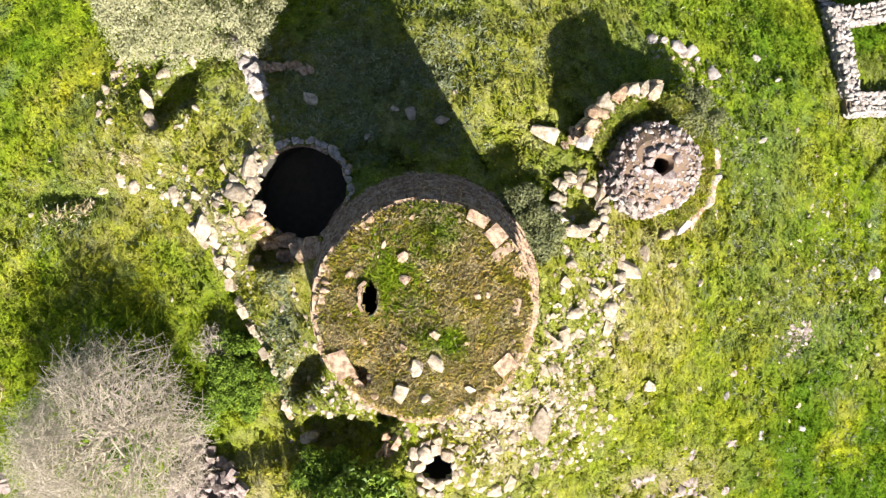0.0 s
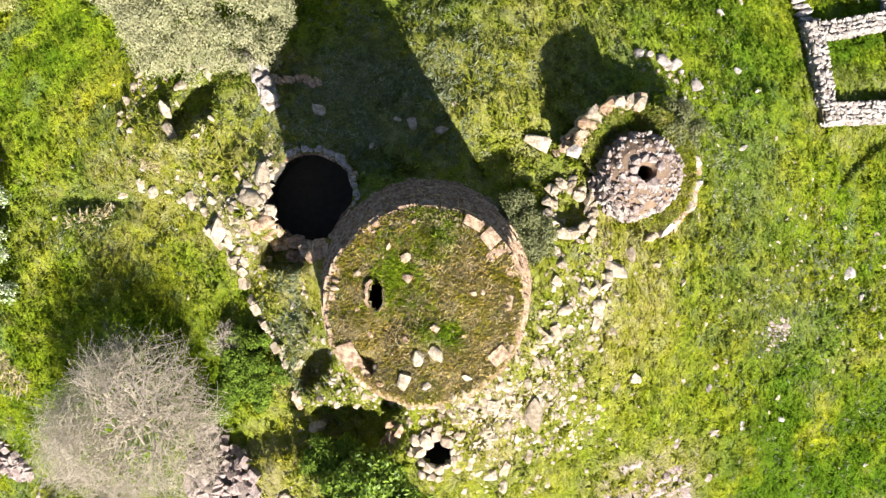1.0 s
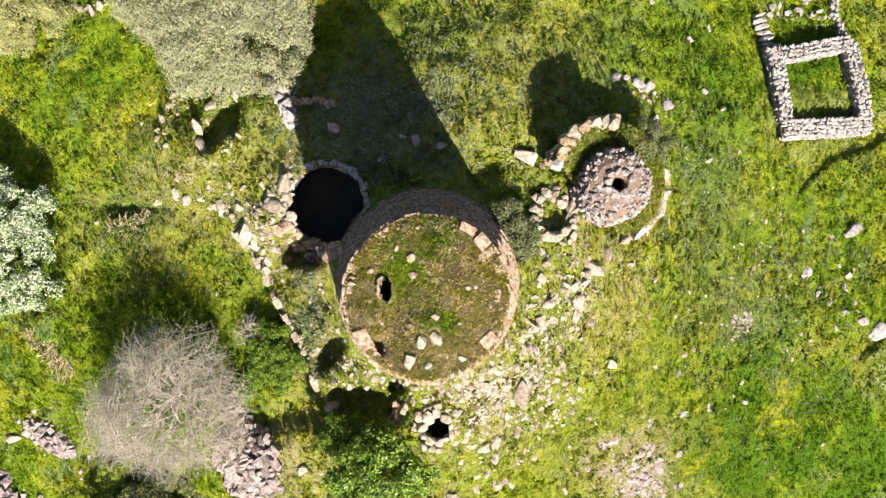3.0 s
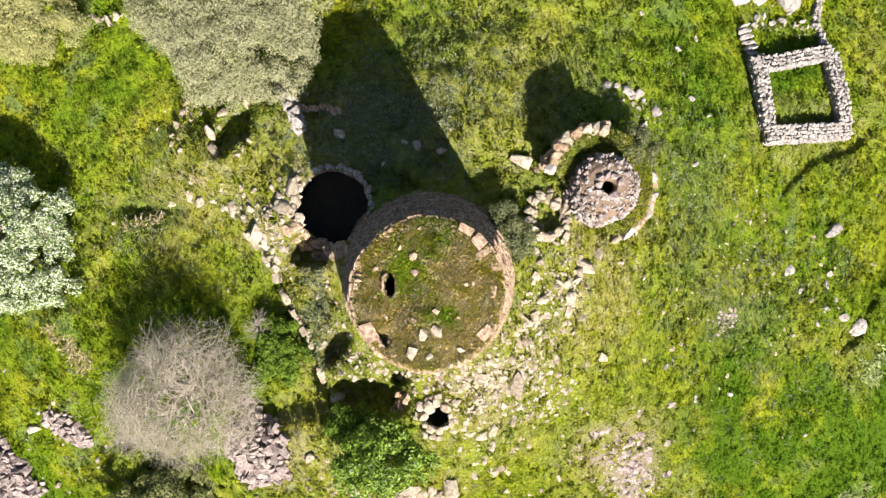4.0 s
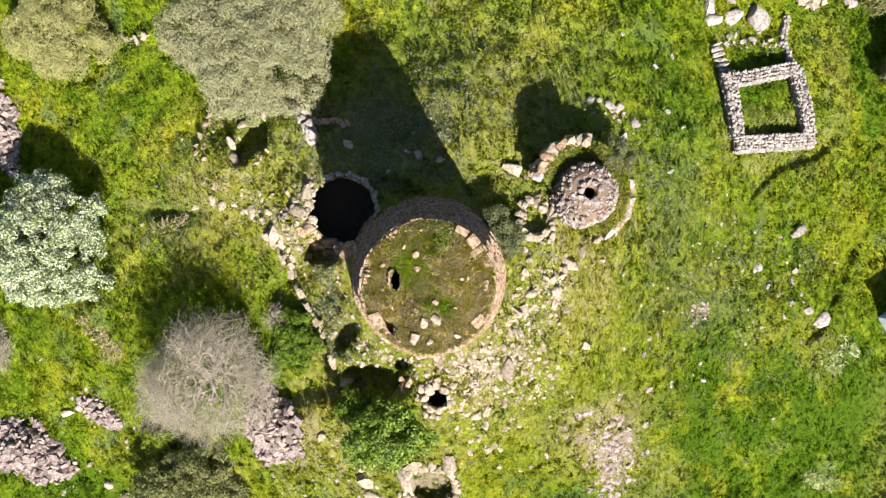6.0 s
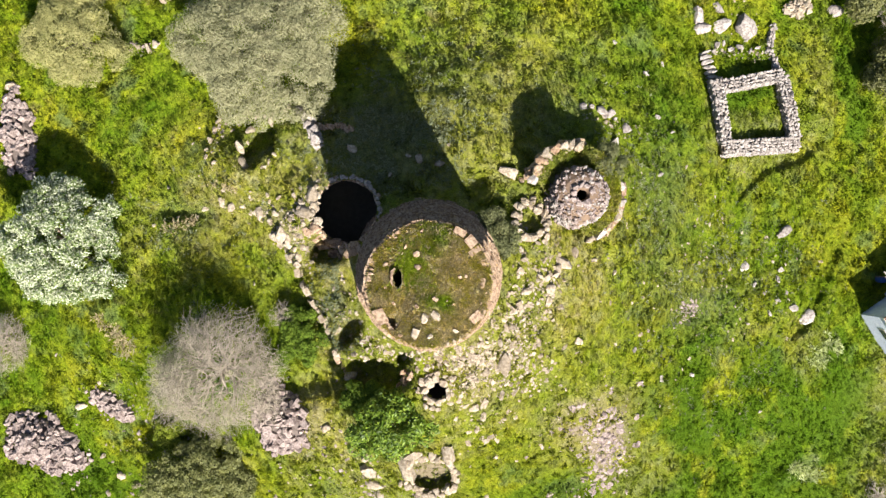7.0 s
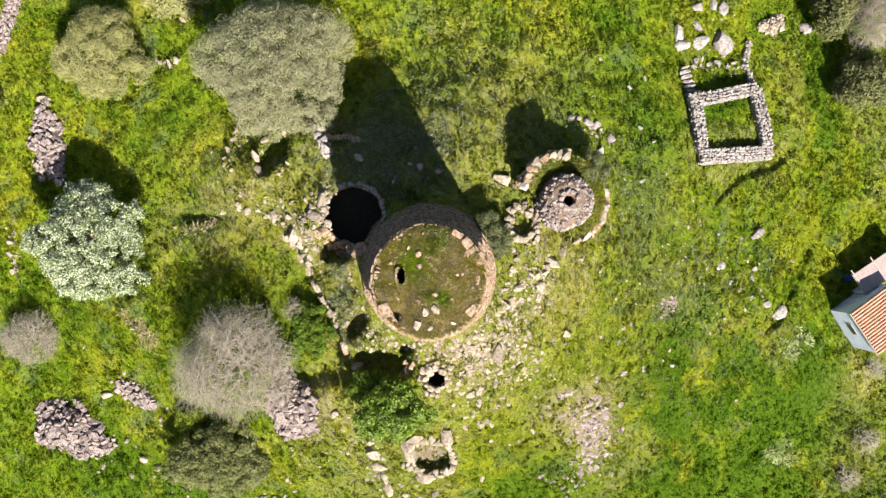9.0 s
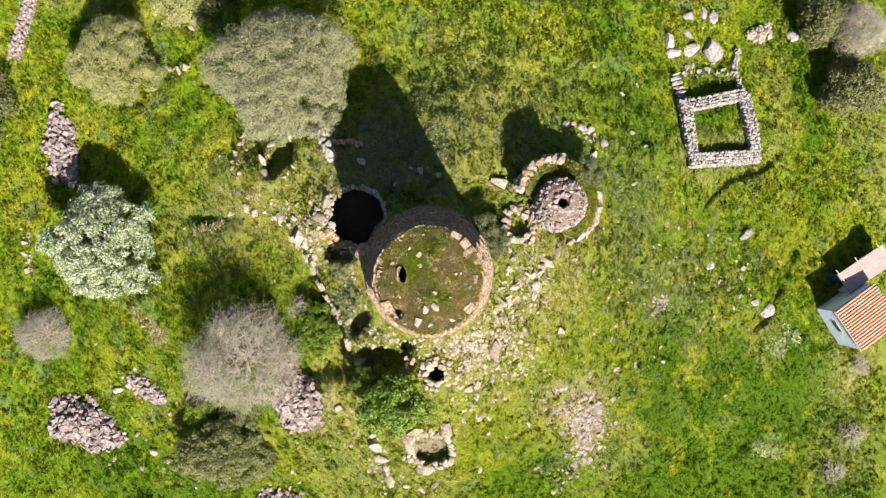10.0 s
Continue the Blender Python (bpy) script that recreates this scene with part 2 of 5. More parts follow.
TWIG = material("bare_twig", plain((0.40, 0.345, 0.275), 0.25, 1.5, 0.3))
PLASTER = material("weathered_whitewash", plain((0.60, 0.64, 0.80), 0.3, 1.4, 0.4))
ROOF_TILE = material("terracotta_tile", stone_look((0.48, 0.24, 0.15), (0.62, 0.34, 0.22), (0.72, 0.47, 0.34), (0.66, 0.5, 0.38)))
CONCRETE = material("pinkish_concrete", plain((0.35, 0.275, 0.255), 0.25, 1.0, 0.3))
TIMBER = material("grey_timber", plain((0.42, 0.38, 0.33), 0.25, 5.0, 0.4))
DARK_GLASS = material("dark_pane", plain((0.04, 0.05, 0.06), 0.2, 5.0, 0.05), 0.15, 0.5)
BLUE_PLASTIC = material("blue_plastic", plain((0.03, 0.07, 0.25), 0.15, 3.0, 0.1), 0.4, 0.5)
WITHERED = material("withered_herb", leaf_look((0.27, 0.22, 0.13), (0.42, 0.355, 0.225), (0.58, 0.50, 0.35)), 0.9, 0.1)
BRAMBLE_TIP = material("fresh_weed_leaf", leaf_look((0.12, 0.19, 0.008), (0.23, 0.32, 0.015), (0.36, 0.42, 0.04)), 0.6, 0.3)
# ---- builders ----
rng = np.random.default_rng(7)


def thing(name, at, label, category, group="", kind=""):
    ob = new(name)
    ob.empty_display_size = 0.2
    ob.location = at
    return tagged(ob, label, category, group, kind)


def mesh_of(name, verts, faces, mat, smooth_shade=False):
    me = bpy.data.meshes.new(name)
    verts = np.asarray(verts, np.float32).reshape(-1, 3)
    faces = np.asarray(faces, np.int32)
    k = faces.shape[1]
    me.vertices.add(len(verts))
    me.vertices.foreach_set("co", verts.ravel())
    me.loops.add(faces.size)
    me.loops.foreach_set("vertex_index", faces.ravel())
    me.polygons.add(len(faces))
    me.polygons.foreach_set("loop_start", np.arange(0, faces.size, k, dtype=np.int32))
    me.polygons.foreach_set("use_smooth", np.full(len(faces), bool(smooth_shade)))
    me.update(calc_edges=True)
    me.validate()
    if smooth_shade == "worn":
        me.set_sharp_from_angle(angle=radians(42))
    me.materials.append(mat)
    return me


def from_bm(name, bm, mat):
    bmesh.ops.recalc_face_normals(bm, faces=bm.faces)
    me = bpy.data.meshes.new(name)
    bm.to_mesh(me)
    bm.free()
    me.materials.append(mat)
    return me


def hang(name, me, parent=None, at=(0, 0, 0), label=""):
    """A mesh object under a thing; at is in the thing's own axes."""
    ob = new(name, me)
    ob.parent = parent
    ob.location = at
    return tagged(ob, label)


def part(name, bm, mat, parent, label=""):
    return hang(name, from_bm(name, bm, mat), parent, (0, 0, 0), label)


def hull(points):
    bm = bmesh.new()
    for p in points:
        bm.verts.new(p)
    out = bmesh.ops.convex_hull(bm, input=bm.verts)
    junk = list({g for g in out["geom_interior"] + out["geom_unused"] if isinstance(g, bmesh.types.BMVert)})
    bmesh.ops.delete(bm, geom=junk, context="VERTS")
    bmesh.ops.recalc_face_normals(bm, faces=bm.faces)
    bmesh.ops.triangulate(bm, faces=bm.faces)
    bm.verts.index_update()
    v = np.array([x.co[:] for x in bm.verts])
    f = np.array([[x.index for x in y.verts] for y in bm.faces])
    bm.free()
    return v, f


def boulder_shape(r):
    """A worn field stone: a lopsided, chipped lump."""
    k = np.arange(20) + 0.5
    up, a = 1 - 2 * k / 20, 2.39996 * k + r.uniform(0, 6)
    pts = np.stack([np.sqrt(1 - up ** 2) * np.cos(a), np.sqrt(1 - up ** 2) * np.sin(a), up], -1) + r.normal(0, 0.26, (20, 3))
    pts /= np.max(np.abs(pts), axis=1)[:, None] ** 0.7 * np.linalg.norm(pts, axis=1)[:, None] ** 0.3
    pts *= np.array((0.5, 0.5 * r.uniform(0.7, 1.0), 0.48)) * r.uniform(0.7, 1.0, (20, 1))
    pts[:, 0] += 0.4 * r.uniform(-1, 1) * pts[:, 1]
    pts[:, 1] *= 1 + 0.5 * r.uniform(-1, 1) * pts[:, 0]
    pts *= np.array((1.06, r.uniform(0.85, 1.0), 1.0)) / np.ptp(pts, axis=0)
    return hull(pts)


def block_shape(r):
    pts = []
    for sx in (-1, 1):
        for sy in (-1, 1):
            for sz in (-1, 1):
                c = np.array((sx, sy, sz)) * r.uniform(0.40, 0.5, 3)
                for axis in range(3):
                    q = c.copy()
                    q[axis] *= r.uniform(0.62, 0.85)
                    pts.append(q)
    return hull(pts)


SHAPE_RNG = np.random.default_rng(3)
BOULDERS = [boulder_shape(SHAPE_RNG) for _ in range(14)]
BLOCKS = [block_shape(SHAPE_RNG) for _ in range(10)]
SHARED = {}


def shared_stone(shape, k, mat):
    key = (shape, k, mat.name)
    if key not in SHARED:
        v, f = (BOULDERS if shape == "boulder" else BLOCKS)[k]
        SHARED[key] = mesh_of(shape, v, f, mat, "worn" if shape == "boulder" else False)
    return SHARED[key]


def stone(name, at, size, mat, shape="boulder", yaw=None, tilt=0.15, parent=None, rnd=None):
    """One stone on a shared mesh; at is its middle, in the world or in its parent's axes."""
    rnd = rnd or random
    me = shared_stone(shape, rnd.randrange(14 if shape == "boulder" else 10), mat)
    ob = new(name, me)
    ob.parent = parent
    ob.location = at
    ob.scale = size
    ob.rotation_euler = (rnd.gauss(0, tilt), rnd.gauss(0, tilt), rnd.uniform(0, 6.28) if yaw is None else yaw)
    return ob


def turn_matrices(r, n, tilt, yaw=None):
    a, b = r.normal(0, tilt, n), r.normal(0, tilt, n)
    c = r.uniform(0, 6.28, n) if yaw is None else yaw
    ca, sa, cb, sb, cc, sc = np.cos(a), np.sin(a), np.cos(b), np.sin(b), np.cos(c), np.sin(c)
    z, o = np.zeros(n), np.ones(n)
    rx = np.stack([o, z, z, z, ca, -sa, z, sa, ca], -1).reshape(n, 3, 3)
    ry = np.stack([cb, z, sb, z, o, z, -sb, z, cb], -1).reshape(n, 3, 3)
    rz = np.stack([cc, -sc, z, sc, cc, z, z, z, o], -1).reshape(n, 3, 3)
    return rz @ ry @ rx


def stones_joined(name, places, sizes, mat, shape="boulder", tilt=0.3, yaw=None, r=None):
    """Many small stones in one mesh."""
    r = r or rng
    n = len(places)
    rot = turn_matrices(r, n, tilt, yaw)
    kinds = BOULDERS if shape == "boulder" else BLOCKS
    pick = r.integers(0, len(kinds), n)
    vs, fs, base = [], [], 0
    for k, (v, f) in enumerate(kinds):
        ids = np.nonzero(pick == k)[0]
        if not len(ids):
            continue
        w = np.einsum("nij,nvj->nvi", rot[ids], v[None] * sizes[ids][:, None, :]) + places[ids][:, None, :]
        vs.append(w.reshape(-1, 3))
        fs.append((f[None] + (np.arange(len(ids)) * len(v))[:, None, None] + base).reshape(-1, 3))
        base += len(ids) * len(v)
    return mesh_of(name, np.concatenate(vs), np.concatenate(fs), mat, "worn" if shape == "boulder" else False)


def gz(x, y, rough=True):
    return float(ground_z(x, y, rough))


def tufts_mesh(name, x, y, z, size, dry, mat, r, blades=5, lift=0.8, lush=None, herb=None):
    """Grass tufts: bent blades that splay out from each root."""
    n = len(x)
    ang = r.uniform(0, 6.28, (n, blades)) 
    ln = size[:, None] * r.uniform(0.55, 1.2, (n, blades))
    up = ln * lift * r.uniform(0.15, 1.0, (n, blades))
    wd = ln * r.uniform(0.06, 0.11, (n, blades))
    dx, dy = np.cos(ang), np.sin(ang)
    root = np.stack([x, y, z], -1)[:, None, :]
    low = root + np.zeros((1, blades, 1))
    left = root + np.stack([dx * ln * 0.5 - dy * wd, dy * ln * 0.5 + dx * wd, up], -1)
    right = root + np.stack([dx * ln * 0.5 + dy * wd, dy * ln * 0.5 - dx * wd, up], -1)
    tip = root + np.stack([dx * ln, dy * ln, up * 0.8], -1)
    verts = np.stack([low, right, tip, left], 2).reshape(-1, 3)
    k = np.arange(n * blades)[:, None] * 4
    faces = np.concatenate([k + np.array([[0, 1, 2]]), k + np.array([[0, 2, 3]])], 1).reshape(-1, 3)
    me = mesh_of(name, verts, faces, mat)
    at = me.attributes.new("dry", "FLOAT", "POINT")
    at.data.foreach_set("value", np.repeat(dry, blades * 4).astype(np.float32))
    if lush is not None:
        at = me.attributes.new("lush", "FLOAT", "POINT")
        at.data.foreach_set("value", np.repeat(lush, blades * 4).astype(np.float32))
    if herb is not None:
        at = me.attributes.new("herb", "FLOAT", "POINT")
        at.data.foreach_set("value", np.repeat(herb, blades * 4).astype(np.float32))
    return me


def crown_mesh(name, r, clumps, leaves, leaf, mat, outward=0.95):
    """Small leaves on the outside of many clumps (x, y, z, radius)."""
    clumps = np.asarray(clumps)
    w = clumps[:, 3] ** 2
    c = clumps[r.choice(len(clumps), leaves, p=w / w.sum())]
    d = r.normal(size=(leaves, 3))
    d[:, 2] = np.where(d[:, 2] < -0.3, -d[:, 2], d[:, 2])
    d /= np.linalg.norm(d, axis=1)[:, None]
    at = c[:, :3] + d * c[:, 3:4] * r.uniform(0.78, 1.06, (leaves, 1))
    nrm = d * outward + r.normal(0, 0.42, (leaves, 3)) + np.array((0, 0, 0.2))
    nrm /= np.linalg.norm(nrm, axis=1)[:, None]
    side = np.cross(nrm, r.normal(size=(leaves, 3)))
    side /= np.linalg.norm(side, axis=1)[:, None]
    fwd = np.cross(nrm, side)
    s = leaf * r.uniform(0.6, 1.35, (leaves, 1))
    verts = np.stack([at - fwd * s, at + side * s * 0.45 + nrm * s * 0.1, at + fwd * s, at - side * s * 0.45 + nrm * s * 0.1], 1).reshape(-1, 3)
    k = np.arange(leaves)[:, None] * 4
    return mesh_of(name, verts, k + np.array([[0, 1, 2, 3]]), mat)


def limb_mesh(name, segs, mat, sides=5):
    """Tapered limbs: rows of (start, end, radius at start, radius at end)."""
    a = np.array([s[0] for s in segs], float)
    b = np.array([s[1] for s in segs], float)
    ra, rb = np.array([s[2] for s in segs]), np.array([s[3] for s in segs])
    d = b - a
    d /= np.maximum(np.linalg.norm(d, axis=1), 1e-6)[:, None]
    ref = np.where(np.abs(d[:, 2:3]) > 0.9, np.array([[1.0, 0, 0]]), np.array([[0, 0, 1.0]]))
    u = np.cross(d, ref)
    u /= np.linalg.norm(u, axis=1)[:, None]
    v = np.cross(d, u)
    ang = np.arange(sides) * 2 * math.pi / sides
    ring = u[:, None, :] * np.cos(ang)[None, :, None] + v[:, None, :] * np.sin(ang)[None, :, None]
    lo = a[:, None, :] + ring * ra[:, None, None]
    hi = b[:, None, :] + ring * rb[:, None, None]
    verts = np.concatenate([lo, hi], 1).reshape(-1, 3)
    i = np.arange(sides)
    quad = np.stack([i, (i + 1) % sides, (i + 1) % sides + sides, i + sides], -1)
    faces = (quad[None] + (np.arange(len(segs)) * 2 * sides)[:, None, None]).reshape(-1, 4)
    return mesh_of(name, verts, faces, mat, True)


def ring_bm(rows, segments=64, cap_top=False, wobble=0.0, seed=0):
    """A turned body: rows of (radius, z) from bottom to top."""
    bm = bmesh.new()
    loops = []
    for j, (rad, z) in enumerate(rows):
        loop = []
        for k in range(segments):
            a = 2 * math.pi * k / segments
            w = 1 + wobble * (float(value_noise(math.cos(a) * 3 + 9, math.sin(a) * 3 + 2 * j, 1.0, seed)) - 0.5)
            loop.append(bm.verts.new((rad * w * math.cos(a), rad * w * math.sin(a), z)))
        loops.append(loop)
    for lo, hi in zip(loops, loops[1:]):
        for k in range(segments):
            bm.faces.new((lo[k], lo[(k + 1) % segments], hi[(k + 1) % segments], hi[k]))
    if cap_top:
        bm.faces.new(loops[-1])
    return bm


def box_bm(size, at=(0, 0, 0), turn=0.0, bevel=0.015):
    bm = bmesh.new()
    bmesh.ops.create_cube(bm, size=1)
    bmesh.ops.scale(bm, vec=size, verts=bm.verts)
    if bevel:
        bmesh.ops.bevel(bm, geom=bm.edges[:], offset=bevel, segments=1, affect="EDGES")
    bmesh.ops.transform(bm, matrix=Matrix.Translation(at) @ Matrix.Rotation(turn, 4, "Z"), verts=bm.verts)
    return bm
# ---- ground ----
PIT = (-6.7, 2.65, 2.35)
SOUTH_HOLE = (-0.25, -9.65, 0.60)
TOWER = (-0.62, -2.05)
TOWER_TOP, TOWER_FOOT = 15.7, 3.4
TOWER_R, FOOT_R = 3.68, 5.75
EAST = (9.5, 4.0)


def dryness(x, y):
    """Stony, dry turf on and round the ruin; lusher grass further out."""
    r = np.sqrt((x - 1.0) ** 2 + (y + 1.5) ** 2)
    d = 0.6 * (1 - smooth((r - 7) / 8)) * (0.2 + 0.9 * fbm(x, y, 3.0, 21, 3))
    d = d + 0.8 * bell(x, y, 11.5, -13.5, 4.0, 2.6, 25) * (0.4 + 0.8 * fbm(x, y, 2.0, 5, 3))
    d = d + 0.6 * bell(x, y, -9.0, -13, 2.2, 4) + 0.5 * bell(x, y, -13, 5.5, 5, 4)
    d = d + 0.3 * smooth((fbm(x, y, 9.0, 31, 4) - 0.56) / 0.16)
    d = d + 0.3 * bell(x, y, 5, 14, 7, 5) + 0.3 * smooth((33.4 - x + 1.6 * (fbm(x, y, 2.0, 141, 3) - 0.5)) / 1.4 + 0.5) * bell(x, y, 32.3, 14, 1.8, 6) - 0.15 * bell(x, y, -1.5, 7, 5, 3.5)
    d = d + 0.45 * bell(x, y, -19, 2, 7, 5) * smooth((fbm(x, y, 2.4, 151, 3) - 0.3) / 0.4)
    d = d + 0.4 * bell(x, y, 40, -13, 3, 2.5) + 0.4 * bell(x, y, 40, -20, 4, 4)
    return np.clip(d, 0, 1)


def lushness(x, y):
    """Rank dark green growth in the hollows and the damp strips."""
    g = 1.15 * bell(x, y, 25, -21, 13, 7) + 0.9 * bell(x, y, 33, -13, 6, 9) + 0.9 * bell(x, y, 37, -22, 8, 6) + 0.7 * bell(x, y, 31, -16, 8, 7) + 0.3 * bell(x, y, 18, 9, 3, 5) + 0.5 * bell(x, y, 35.0, 11, 2.2, 8) + 0.8 * bell(x, y, 20, -13, 6, 6) + 0.6 * bell(x, y, 5, -20, 6, 4) + 0.7 * bell(x, y, -22, -22, 9, 4) + 0.5 * bell(x, y, -8, -21, 4, 3)
    g = g + 0.4 * bell(x, y, -13, -5, 3.5, 4) + 0.7 * bell(x, y, -30, -20, 6, 5) + 0.6 * bell(x, y, -27, -7, 6, 3) + 0.4 * bell(x, y, 30, 14, 9, 7) + 0.35 * bell(x, y, 16, 16, 7, 4) + 0.3 * bell(x, y, 30, 2, 8, 5) + 0.1 * bell(x, y, -2, 10, 5, 5) + 1.6 * bell(x, y, 25.5, 11, 2.8, 2.2)
    return np.clip((g + 0.9 * smooth((x - 33.3 + 1.6 * (fbm(x, y, 2.0, 141, 3) - 0.5)) / 1.4) * bell(x, y, 34.4, 13, 1.8, 7)) * smooth((fbm(x, y, 2.0, 111, 4) - 0.26) / 0.3), 0, 0.85)


def herbage(x, y):
    """Grey-green herbs among the grass of the court and round the ruin."""
    g = 1.1 * bell(x, y, -4.5, 7.5, 4.5, 4.2) + 0.2 * bell(x, y, 1, 12, 6, 5) + 0.5 * bell(x, y, 7, 10, 3.5, 3.5) + 0.7 * bell(x, y, -7.3, -4.0, 1.2, 3.4) + 0.5 * bell(x, y, 17, 3, 3, 6) + 0.5 * bell(x, y, 21, -4, 5, 3) + 0.5 * bell(x, y, -19, 2.5, 4, 2.5)
    return np.clip(g * (0.35 + 1.1 * fbm(x, y, 2.2, 171, 4)), 0, 0.9)


def bareness(x, y):
    b = 1.4 * bell(x, y, 10.4, -12.8, 2.2, 1.4, 30) + 1.5 * bell(x, y, 12.8, -15.2, 1.5, 2.4, -15) + 0.5 * bell(x, y, 3.5, -8.5, 3.0, 2.5)
    b = b + 1.0 * dish(x, y, -0.7, -16.85, 1.4, 1.2, 0.4) + 0.6 * bell(x, y, -12.5, 2.6, 2.6, 0.6, -12) + 0.5 * bell(x, y, -9.5, -12.6, 1.4, 2.2)
    b = b + 0.9 * bell(x, y, -8.9, 4.0, 0.7, 1.3) + 0.5 * bell(x, y, -10.4, 0.8, 0.6, 1.4, 25)
    b = b * smooth((fbm(x, y, 1.3, 41, 3) - 0.3) / 0.3)
    return np.clip(b, 0, 1)


def axis(lo, hi, step, reach):
    core = np.arange(lo, hi + step / 2, step)
    out = step * np.cumsum(1.22 ** np.arange(1, 60))
    out = out[out < reach]
    return np.concatenate([lo - out[::-1], core, hi + out])


def build_ground():
    xs, ys = axis(-45, 45, 0.24, 2600), axis(-27, 27, 0.24, 2600)
    X, Y = np.meshgrid(xs, ys)
    Z = ground_z(X, Y)
    nx, ny = len(xs), len(ys)
    i, j = np.meshgrid(np.arange(nx - 1), np.arange(ny - 1))
    q = (j * nx + i).ravel()
    faces = np.stack([q, q + 1, q + nx + 1, q + nx], -1)
    cx, cy = (X[:-1, :-1] + 0.11).ravel(), (Y[:-1, :-1] + 0.11).ravel()
    keep = ((cx - PIT[0]) ** 2 + (cy - PIT[1]) ** 2 > PIT[2] ** 2) & ((cx - SOUTH_HOLE[0]) ** 2 + (cy - SOUTH_HOLE[1]) ** 2 > SOUTH_HOLE[2] ** 2)
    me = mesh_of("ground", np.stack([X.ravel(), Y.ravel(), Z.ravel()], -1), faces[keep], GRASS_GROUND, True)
    for name, fn in (("dry", dryness), ("bare", bareness), ("lush", lushness), ("herb", herbage)):
        at = me.attributes.new(name, "FLOAT", "POINT")
        at.data.foreach_set("value", fn(X.ravel(), Y.ravel()).astype(np.float32))
    ob = new("ground", me)
    tagged(ob, "green spring meadow on a knoll with dry stony turf", "ground", kind="structure")


build_ground()


def build_grass():
    r = np.random.default_rng(11)
    n = 228000
    x, y = r.uniform(-43, 43, n), r.uniform(-25, 25, n)
    clump = fbm(x, y, 1.6, 51, 3)
    inner = (np.abs(x) < 27) & (np.abs(y) < 15.5)
    ok = (r.uniform(-0.3, 0.8, n) < clump) & (inner | (r.uniform(0, 1, n) < 0.5))
    ok &= (x - TOWER[0]) ** 2 + (y - TOWER[1]) ** 2 > 4.8 ** 2
    ok &= (x - PIT[0]) ** 2 + (y - PIT[1]) ** 2 > 2.4 ** 2
    ok &= (x - SOUTH_HOLE[0]) ** 2 + (y - SOUTH_HOLE[1]) ** 2 > 0.7
    ok &= r.uniform(0, 1, n) > bareness(x, y)
    x, y = x[ok], y[ok]
    d = dryness(x, y)
    s = r.uniform(0.08, 0.22, len(x)) * np.where(inner[ok], 1.0, 1.35) * (0.6 + 0.9 * fbm(x, y, 2.2, 61, 3))
    me = tufts_mesh("grass", x, y, ground_z(x, y) - 0.02, s, d, GRASS_BLADES, r, 4, 0.7, lushness(x, y), herbage(x, y))
    tagged(new("grass", me), "fresh green grass and weeds covering the knoll", "grass", kind="stuff")


build_grass()


def build_weeds():
    """Taller weed clumps that stand out of the grass."""
    r = np.random.default_rng(12)
    n = 30000
    x, y = r.uniform(-44, 44, n), r.uniform(-26, 26, n)
    ok = r.uniform(0.3, 0.75, n) < fbm(x, y, 3.2, 131, 4)
    ok &= ((x - TOWER[0]) ** 2 + (y - TOWER[1]) ** 2 > 6 ** 2) & ((x - PIT[0]) ** 2 + (y - PIT[1]) ** 2 > 2.6 ** 2) & ((x - SOUTH_HOLE[0]) ** 2 + (y - SOUTH_HOLE[1]) ** 2 > 1.2)
    x, y = x[ok], y[ok]
    s = r.uniform(0.14, 0.46, len(x)) * r.uniform(0.6, 1.1, len(x))
    me = tufts_mesh("weeds", x, y, ground_z(x, y) - 0.03, s, 0.7 * dryness(x, y), GRASS_BLADES, r, 13, 0.85, lushness(x, y), herbage(x, y))
    tagged(new("weeds", me), "taller green and straw weeds in clumps", "weeds", kind="stuff")


build_weeds()


def build_herbs():
    """Low grey-green herbs in the court and in patches of the meadow."""
    r = np.random.default_rng(13)
    spots = np.array(((-4, 7.5, 3.2, 3.0, 7), (0.5, 11.5, 2.5, 3, 0.7), (26, -1, 3.5, 2.5, 1.5), (17, 1, 4, 4, 1), (5, 13, 5, 4, 0.5), (-19, 2, 4, 3, 1), (14.5, 6.5, 1.5, 2.5, 0.8), (-22, -11, 4, 3, 0.8), (-7.3, -4.0, 0.8, 2.6, 2), (20, -3, 3, 3, 1), (24, -12, 4, 3, 1)))
    n = 9500
    pick = spots[r.choice(len(spots), n, p=spots[:, 4] / spots[:, 4].sum())]
    x, y = pick[:, 0] + pick[:, 2] * r.normal(0, 1, n), pick[:, 1] + pick[:, 3] * r.normal(0, 1, n)
    ok = (r.uniform(0.3, 0.65, n) < fbm(x, y, 1.4, 161, 3)) & ((x - TOWER[0]) ** 2 + (y - TOWER[1]) ** 2 > 6.5 ** 2) & ((x - PIT[0]) ** 2 + (y - PIT[1]) ** 2 > 2.8 ** 2) & ((x - EAST[0]) ** 2 + (y - EAST[1]) ** 2 > 4 ** 2)
    x, y = x[ok], y[ok]
    me = tufts_mesh("herbs", x, y, ground_z(x, y) - 0.02, r.uniform(0.12, 0.34, len(x)), np.zeros(len(x)), HERB, r, 9, 0.35)
    tagged(new("herbs", me), "low grey-green herbs in patches of the turf", "weeds", kind="stuff")


build_herbs()
# ---- the main tower ----
def tower_radius(z):
    k = (z - TOWER_FOOT) / (TOWER_TOP - TOWER_FOOT)
    return FOOT_R + (TOWER_R - FOOT_R) * k if k > 0 else FOOT_R


